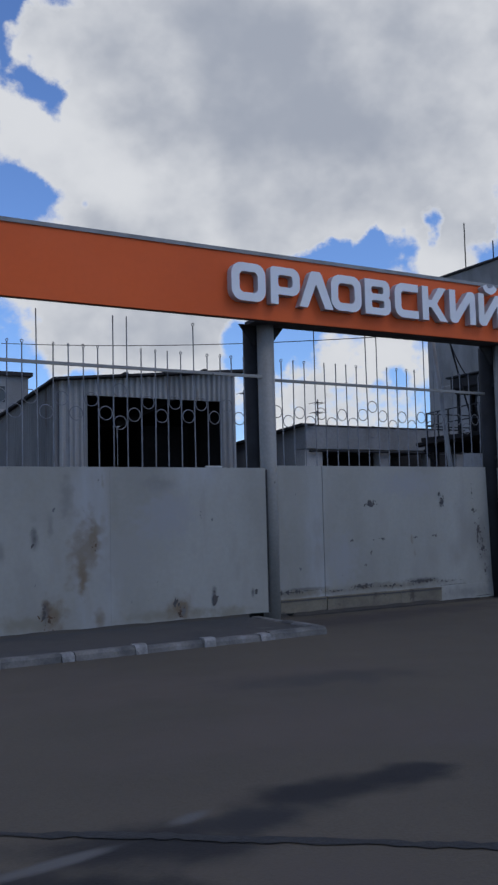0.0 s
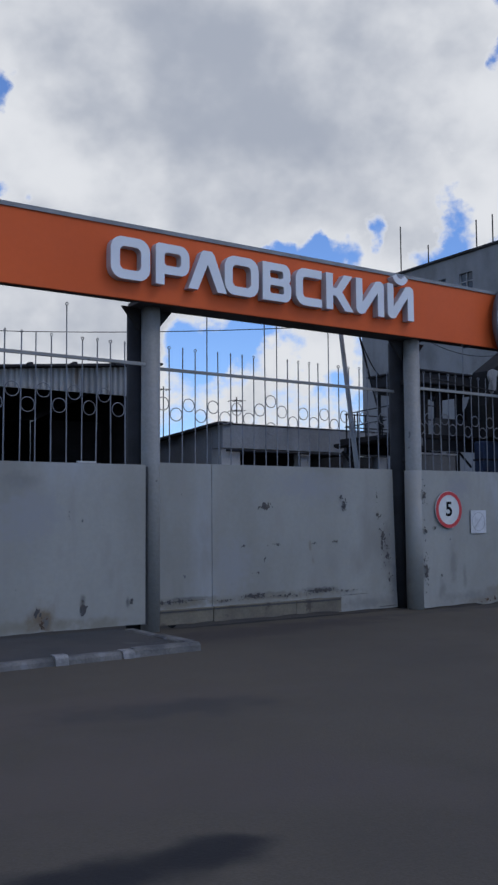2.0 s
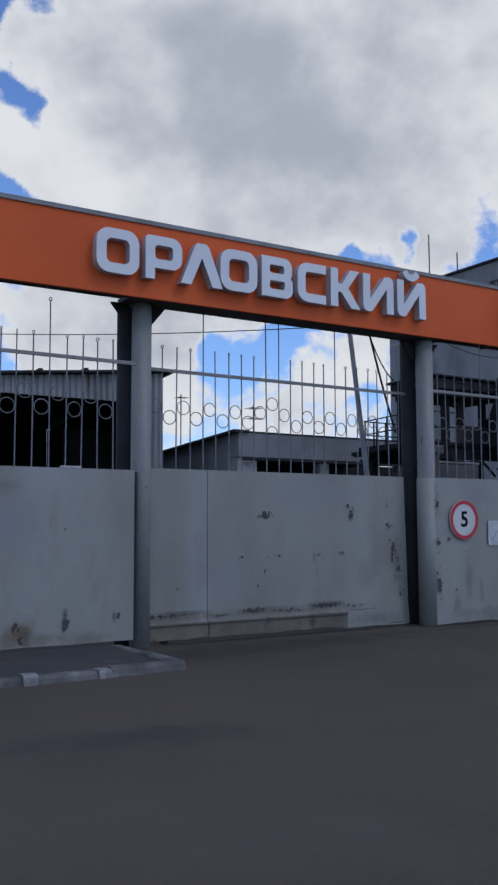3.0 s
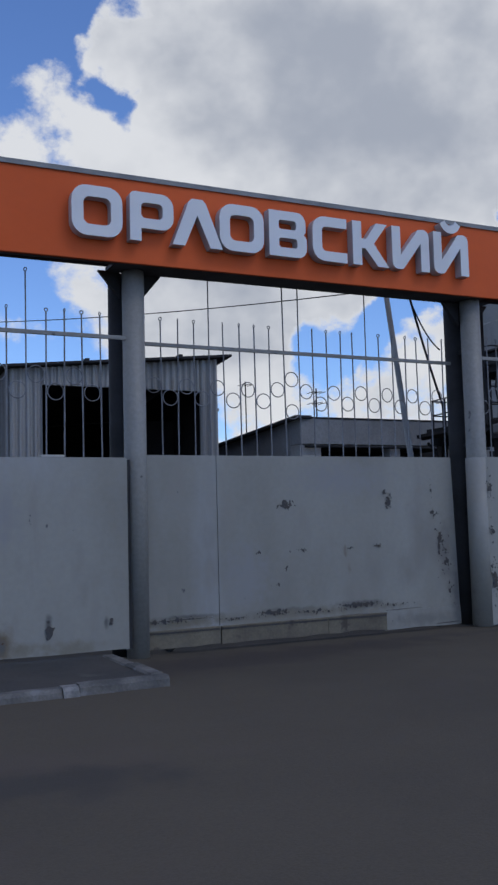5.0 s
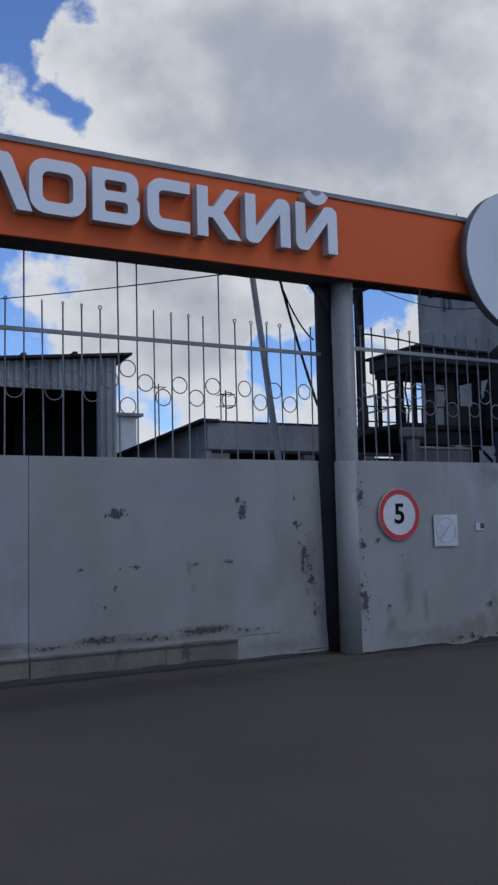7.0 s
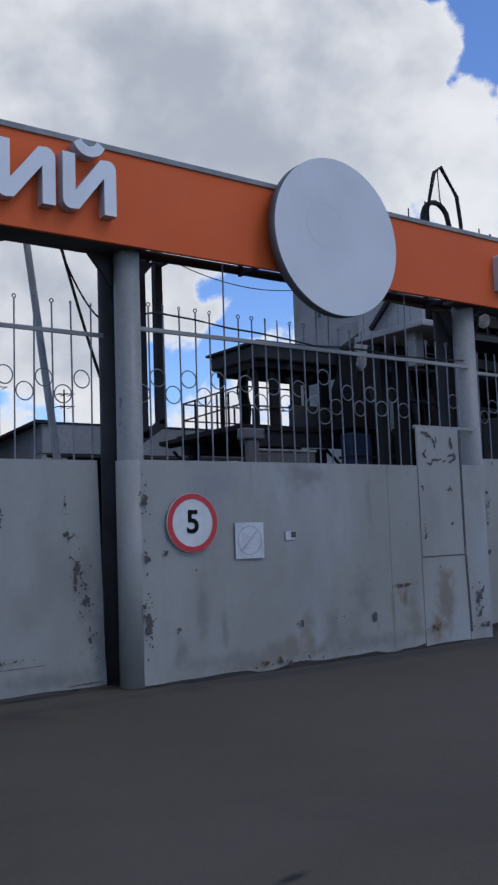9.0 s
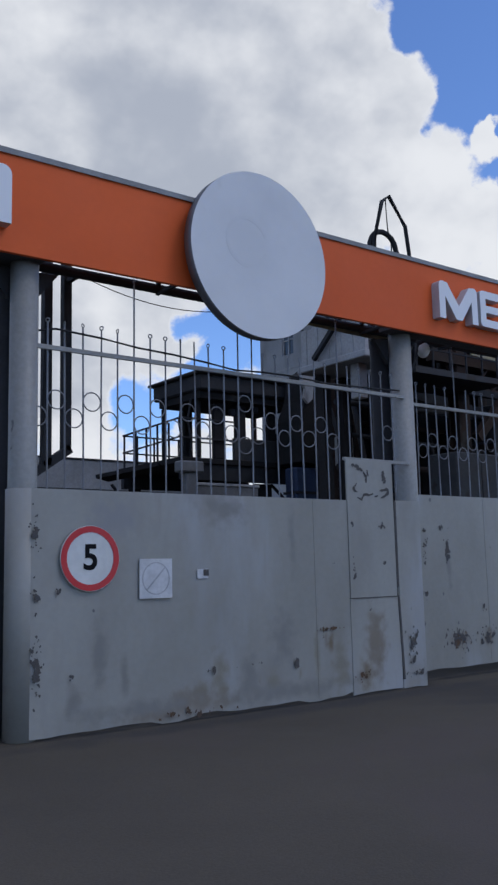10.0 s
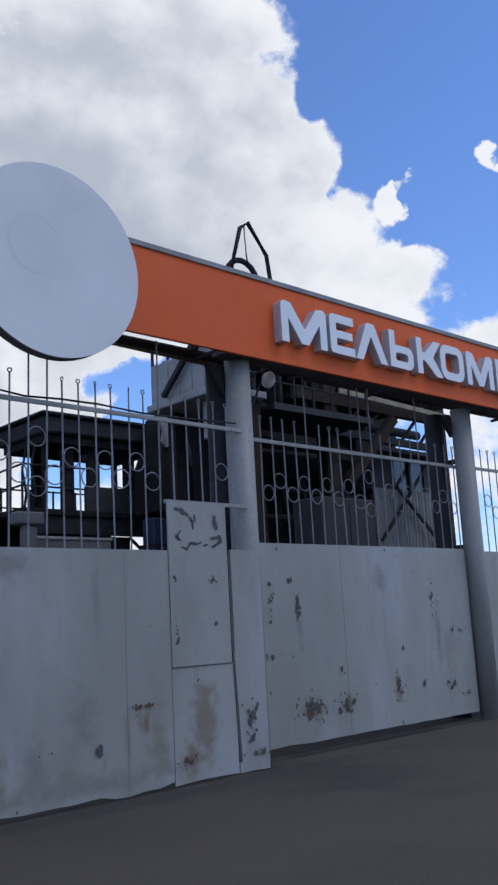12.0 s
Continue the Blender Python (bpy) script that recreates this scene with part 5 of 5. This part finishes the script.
for x, y in ((17.1, 16.9), (17.1, 18.9), (19.9, 18.9)):
    bm = bmesh.new()
    box(bm, (x - 0.09, y - 0.09, G), (x + 0.09, y + 0.09, 3.08))
    part("leg", bm, shade_dark, hut)
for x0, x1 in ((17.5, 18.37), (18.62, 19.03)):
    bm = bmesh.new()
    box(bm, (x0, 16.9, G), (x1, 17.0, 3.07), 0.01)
    part("under_wall", bm, shade_dark, hut)
bars("brace", [((19.05, 16.95, 3.07), (19.5, 16.95, 2.7)), ((16.3, 18.4, 3.1), (16.75, 18.4, 2.6))], 0.045, dark_steel, hut)
bars("rail_post", [((16.87, y, 3.48), (16.87, y, 4.17)) for y in (16.85, 17.25, 17.65, 18.05, 18.45, 18.9)] + [((x, 18.95, 3.48), (x, 18.95, 4.17)) for x in (17.2, 17.6, 18.2, 18.7, 19.2)], 0.03, dark_steel, hut)
bars("handrail", [((16.87, 16.85, z + 0.07), (16.87, 18.95, z)) for z in (3.80, 4.15)] + [((16.87, 18.95, z), (19.6, 18.95, z)) for z in (3.80, 4.15)] + [((16.87, 16.83, z), (18.1, 16.83, z)) for z in (3.86, 4.22)], 0.028, dark_steel, hut)
for k, y in enumerate((16.9, 17.2)):
    bm = bmesh.new()
    path_tube(bm, [(17.14, y, 4.6), (17.08, y + 0.03, 4.2), (17.14, y, 3.8), (17.1, y, 3.48)], 0.022, 6)
    part("hose", bm, dark_steel, hut)

block = thing("concrete_block_stand", "weathered grey block on a narrow grey pier", "block")
bm = bmesh.new()
box(bm, (16.42, 16.0, G), (16.66, 16.14, 3.10), 0.02)
part("pier", bm, shed_side, block)
bm = bmesh.new()
box(bm, (16.28, 15.95, 3.10), (16.76, 16.18, 3.30), 0.025)
part("cap_block", bm, shed_side, block)
yard_wall = thing("yard_wall", "low pale concrete wall under the deck", "wall")
bm = bmesh.new()
box(bm, (16.82, 16.28, G), (18.2, 16.42, 2.92), 0.015)
part("panel", bm, shed_side, yard_wall)
bm = bmesh.new()
box(bm, (16.82, 16.26, 2.92), (18.22, 16.44, 2.97), 0.01)
part("coping", bm, concrete_pale, yard_wall)

tank = thing("storage_bin", "dark blue painted metal bin under the deck", "bin")
bm = bmesh.new()
box(bm, (18.76, 15.86, G), (19.34, 16.2, 3.30), 0.04)
part("body", bm, blue_sheet, tank)
for z in (0.9, 1.9, 2.8):
    bm = bmesh.new()
    box(bm, (18.74, 15.84, z), (19.36, 16.22, z + 0.05))
    part("band", bm, dark_steel, tank)

# ---- intake tower with the sloping hood ----
tower = thing("intake_tower", "tall dark intake building with a sloping conveyor hood", "building")
bm = bmesh.new()
vs = [(19.42, G), (19.42, 3.36), (18.86, 3.40), (18.86, 4.2), (19.05, 4.6), (19.14, 5.12), (20.2, 5.8), (25.5, 6.6), (25.5, G)]
a0 = [bm.verts.new((x, 15.82, z)) for x, z in vs]
a1 = [bm.verts.new((x, 16.5, z)) for x, z in vs]
bm.faces.new(a0), bm.faces.new(a1[::-1])
for k in range(len(vs)):
    bm.faces.new((a0[k], a0[(k + 1) % len(vs)], a1[(k + 1) % len(vs)], a1[k]))
bmesh.ops.recalc_face_normals(bm, faces=bm.faces)
# body colour includes the shade this side stands in
part("body", bm, shade_dark, tower)
bm = bmesh.new()
for z in (1.6, 3.0, 4.4, 5.5):
    box(bm, (19.5, 15.76, z - 0.2), (25.5, 15.818, z - 0.11))
for x in (19.6, 20.2, 21.6, 23.2, 25.3):
    box(bm, (x, 15.73, G), (x + 0.12, 15.758, 5.3))
part("wall_rib", bm, rusty_beam, tower)
bm = bmesh.new()
solid_shape(bm, [[(18.92, 4.60), (19.02, 4.50), (19.14, 4.60), (19.18, 4.95), (19.24, 5.08), (19.06, 5.12), (18.92, 5.06), (18.88, 4.92), (18.96, 4.78)]], 15.74, 15.80, (0, 0))
part("torn_flashing", bm, concrete_pale, tower, "torn pale flashing")

balcony = thing("concrete_balcony", "patched concrete balcony on steel columns", "balcony")
bm = bmesh.new()
box(bm, (17.6, 12.8, 4.64), (18.6, 14.4, 4.75), 0.015)
part("slab", bm, concrete_pale, balcony)
for i in range(11):
    y = 12.84 + i * 0.137
    bm = bmesh.new()
    box(bm, (17.66 + 0.012 * (i % 2), y, 4.75), (17.73, y + 0.133, 5.36 + 0.01 * (i % 3)))
    part("parapet_board", bm, concrete_pale, balcony)
bm = bmesh.new()
bar(bm, (17.58, 13.2, 5.45), (17.58, 13.95, 4.80), 0.07)
part("strut", bm, dark_steel, balcony)
for x, y, m in ((18.0, 14.2, shade_dark), (18.45, 14.2, shade_dark), (18.45, 13.0, rusty_beam)):
    bm = bmesh.new()
    box(bm, (x - 0.09, y - 0.09, G), (x + 0.09, y + 0.09, 4.62))
    part("column", bm, m, balcony)
bm = bmesh.new()
box(bm, (17.85, 13.2, 4.08), (18.05, 13.4, 4.64), 0.015)
part("corbel", bm, concrete_pale, balcony, "pale concrete corbel")
bars("rail_post", [((x, 14.35, 4.74), (x, 14.35, 5.75)) for x in (17.7, 18.0, 18.3, 18.55)], 0.034, dark_steel, balcony)
bars("handrail", [((17.7, 14.35, 5.75), (18.55, 14.35, 5.75))], 0.034, dark_steel, balcony)

# ---- trestle with hoist frame ----
trestle = thing("pipe_trestle", "rusty steel trestle with beams, braces and pipes", "trestle")
for x, y in ((20.76, 13.6), (23.9, 13.6), (20.75, 15.6), (23.9, 15.6)):
    bm = bmesh.new()
    box(bm, (x - 0.15, y - 0.12, G), (x + 0.15, y - 0.09, 5.4))
    box(bm, (x - 0.15, y + 0.09, G), (x + 0.15, y + 0.12, 5.4))
    box(bm, (x - 0.02, y - 0.09, G), (x + 0.02, y + 0.09, 5.4))
    part("column", bm, rusty_beam, trestle)
for a, b, w, h, m in (((19.9, 13.5, 5.10), (24.2, 13.5, 5.10), 0.14, 0.22, rusty_beam), ((20.2, 15.6, 5.25), (24.2, 15.6, 5.25), 0.14, 0.22, rusty_beam),
                      ((21.05, 13.4, 5.5), (21.05, 15.8, 5.5), 0.14, 0.18, dark_steel), ((23.9, 13.4, 5.5), (23.9, 15.8, 5.5), 0.14, 0.18, dark_steel),
                      ((22.35, 13.42, 4.92), (21.0, 13.42, 3.68), 0.14, 0.17, rusty_beam), ((19.9, 13.5, 4.55), (24.0, 13.5, 4.5), 0.1, 0.12, dark_steel),
                      ((19.0, 14.6, 4.8), (24.0, 14.6, 4.3), 0.2, 0.2, dark_steel)):
    bm = bmesh.new()
    part("beam", bar(bm, a, b, w, h), m, trestle)
for a, b, r, m in (((19.9, 13.9, 5.62), (24.4, 13.9, 5.62), 0.05, dark_steel), ((19.9, 14.4, 5.05), (24.4, 14.4, 5.0), 0.09, dark_steel), ):
    bm = bmesh.new()
    part("pipe", tube(bm, a, b, r, 12), m, trestle)
bm = bmesh.new()
box(bm, (19.85, 14.5, 4.78), (21.0, 15.5, 4.84))
# solid roof sheet, added to keep sky light off the trestle below
box(bm, (19.9, 13.85, 5.62), (24.3, 15.72, 5.68))
part("grating", bm, dark_steel, trestle)
bars("rail_post", [((20.0 + i * 0.25, 15.5, 4.84), (20.0 + i * 0.25, 15.5, 5.6)) for i in range(5)], 0.03, dark_steel, trestle)
bars("handrail", [((19.9, 15.5, z), (21.1, 15.5, z)) for z in (5.2, 5.58)], 0.03, dark_steel, trestle)
bm = bmesh.new()
box(bm, (18.65, 12.75, 4.50), (20.9, 13.9, 4.56))
part("walkway", bm, dark_steel, trestle)
bm = bmesh.new()
bar(bm, (18.65, 12.73, 4.54), (20.9, 12.73, 4.56), 0.04, 0.10)
part("walkway_edge", bm, cabinet_dark, trestle, "grey steel edge angle")
bars("walkway_post", [((18.7 + 0.42 * i, 12.75, 4.56), (18.7 + 0.42 * i, 12.75, 5.3)) for i in range(6)], 0.028, dark_steel, trestle)
bars("walkway_rail", [((18.7, 12.75, z), (20.85, 12.75, z)) for z in (4.92, 5.28)], 0.026, dark_steel, trestle)
bars("hanger", [((18.75 + 0.6 * i, 13.85, 4.5), (18.75 + 0.6 * i, 13.85, 5.6)) for i in range(4)], 0.05, dark_steel, trestle)
bars("lattice", [((21.0 + 0.55 * i, 13.5, 4.55), (21.0 + 0.55 * (i + 1), 13.5, 5.05)) for i in range(5)], 0.045, rusty_beam, trestle)
bm = bmesh.new()
path_tube(bm, [(18.76, 13.6, 4.74), (18.76, 13.6, 7.0), (18.99, 13.6, 7.74), (19.17, 13.6, 7.88), (19.56, 13.6, 7.40), (19.63, 13.6, 6.9), (19.63, 13.6, 4.74)], 0.036, 8)
part("hoist_frame", bm, dark_steel, trestle, "bent pipe hoist frame")
bm = bmesh.new()
path_tube(bm, [(18.75, 13.72, 4.74), (18.75, 13.72, 6.85)] + [(19.08 - 0.33 * math.cos(a), 13.7, 6.9 + 0.33 * math.sin(a)) for a in (0.25, 0.55, 0.9, 1.25, 1.57, 1.9, 2.25, 2.6)] + [(19.46, 13.7, 6.75), (19.55, 13.7, 4.74)], 0.048, 10)
part("pipe_bend", bm, dark_steel, trestle)
bm = bmesh.new()
path_tube(bm, [(19.08, 13.6, 7.8), (19.10, 13.6, 7.3), (19.12, 13.6, 7.16)], 0.012, 5)
part("chain", bm, dark_steel, trestle)
for x, h in ((19.95, 7.3), (20.3, 7.0), (20.45, 7.0), (20.6, 7.0), (21.2, 7.15)):
    bm = bmesh.new()
    tube(bm, (x, 14.2, 5.66), (x, 14.2, h), 0.022, 6)
    part("vent_pipe", bm, dark_steel, trestle)
bars("vent_tie", [((20.3, 14.2, 6.95), (20.6, 14.2, 6.95))], 0.025, dark_steel, trestle)
bm = bmesh.new()
tube(bm, (21.2, 14.2, 6.9), (21.2, 14.2, 7.08), 0.06, 8)
part("vent_cap", bm, dark_steel, trestle)

pipes = thing("pipe_bundle", "bundle of dark pipes and hanging conduits beside the tower", "pipes")
rnd = random.Random(21)
for i in range(9):
    x = 18.9 + 0.34 * i + rnd.uniform(-0.08, 0.08)
    y = 15.0 + rnd.uniform(-0.35, 0.35)
    bm = bmesh.new()
    path_tube(bm, [(x, y, G), (x, y, 2.6 + rnd.uniform(0, 1.2)), (x + rnd.uniform(-0.2, 0.2), y + 0.2, 4.2 + rnd.uniform(-0.2, 0.4))], rnd.uniform(0.025, 0.06), 8)
    part("riser", bm, rnd.choice((dark_steel, dark_steel, rusty_beam)), pipes)
for z, r in ((3.15, 0.06), (3.75, 0.04), (4.3, 0.05)):
    bm = bmesh.new()
    tube(bm, (18.6, 14.55, z), (22.6, 14.55, z + rnd.uniform(-0.15, 0.15)), r, 10)
    part("cross_pipe", bm, rusty_beam if z < 3.3 else dark_steel, pipes)
bm = bmesh.new()
box(bm, (18.9, 14.8, 3.2), (19.25, 14.95, 3.75), 0.02)
part("junction_box", bm, booth_paint, pipes, "grey junction box")

bm = bmesh.new()
bar(bm, (20.7, 13.22, 5.17), (23.6, 13.22, 5.08), 0.04, 0.09)
part("plank", bm, yellow_pipe, trestle, "faded yellow board")

booth = thing("weighing_booth", "grey ribbed metal booth with a dark window", "booth")
bm = bmesh.new()
ribbed(bm, 22.79, 24.71, G, 3.83, 3.83, 14.3, 0.10, 0.02)
part("front_sheet", bm, booth_paint, booth)
bm = bmesh.new()
box(bm, (22.79, 14.37, 3.83), (23.5, 15.4, 4.5))
box(bm, (24.46, 14.37, 3.83), (24.71, 15.4, 4.5))
box(bm, (22.7, 14.1, 4.5), (24.8, 15.5, 4.6), 0.02)
box(bm, (22.79, 15.3, G), (24.71, 15.4, 3.82))
part("cabin", bm, cabinet_dark, booth)
bm = bmesh.new()
box(bm, (23.5, 14.40, 3.84), (24.46, 14.43, 4.49))
win = part("window", bm, glass, booth)
bm = bmesh.new()
bar(bm, (23.98, 14.38, 3.84), (23.98, 14.38, 4.49), 0.05)
part("frame", bm, dark_steel, win)
bars("brace", [((22.7, 14.15, 2.82), (24.42, 14.15, 4.48)), ((24.6, 14.18, 2.77), (23.3, 14.18, 3.85))], 0.05, dark_steel, booth)

cabinet = thing("steel_cabinet", "plain dark grey steel cabinet behind the gate", "cabinet")
bm = bmesh.new()
box(bm, (19.38, 12.6, G), (20.6, 13.2, 3.24), 0.02)
part("body", bm, cabinet_dark, cabinet)
for x in (19.42, 20.0):
    bm = bmesh.new()
    box(bm, (x, 12.585, 0.3), (x + 0.56, 12.598, 3.17))
    part("door", bm, cabinet_dark, cabinet)

# ---- far things ----
far = thing("far_house", "small whitewashed house with a flat roof, far off", "house")
bm = bmesh.new()
box(bm, (17.0, 40.0, G), (20.35, 44.0, 6.52))
part("wall", bm, white_wall, far)
bm = bmesh.new()
box(bm, (16.8, 39.8, 6.52), (20.62, 44.2, 6.66))
part("roof", bm, concrete, far)
for z in (5.3, 3.6):
    bm = bmesh.new()
    box(bm, (19.0, 39.97, z), (19.4, 39.998, z + 0.8))
    part("window", bm, glass, far)

box2 = thing("far_rooftop_house", "grey flat-roofed upper storey, far off", "house")
bm = bmesh.new()
box(bm, (5.0, 45.0, G), (13.5, 52.0, 8.75))
part("wall", bm, concrete, box2)
bm = bmesh.new()
box(bm, (4.8, 44.8, 8.75), (13.7, 52.2, 8.95))
part("roof", bm, roof_felt, box2)
bm = bmesh.new()
box(bm, (11.6, 44.97, 7.4), (12.3, 44.998, 8.2))
part("window", bm, glass, box2)
bm = bmesh.new()
tube(bm, (5.0, 44.6, 7.0), (15.0, 44.6, 6.8), 0.12, 8)
tube(bm, (5.0, 44.5, 6.3), (15.5, 44.5, 6.1), 0.10, 8)
part("roof_pipe", bm, concrete_pale, box2)


def antenna(x, y, z0, z1, arms):
    a = thing("roof_antenna", "thin television mast antenna on a shed roof", "antenna")
    bm = bmesh.new()
    tube(bm, (x, y, z0), (x, y, z1), 0.022, 6)
    part("mast", bm, dark_steel, a)
    for i in range(arms):
        bm = bmesh.new()
        z = z1 - 0.12 - 0.3 * i
        bar(bm, (x - 0.2, y, z), (x + 0.2, y, z + 0.03), 0.022)
        for s in (-0.17, 0.0, 0.17):
            bar(bm, (x + s, y - 0.22, z), (x + s, y + 0.22, z), 0.014)
        part("aerial", bm, dark_steel, a)


antenna(16.26, 27.9, 3.8, 5.95, 1)
antenna(16.0, 22.9, 4.15, 5.0, 2)
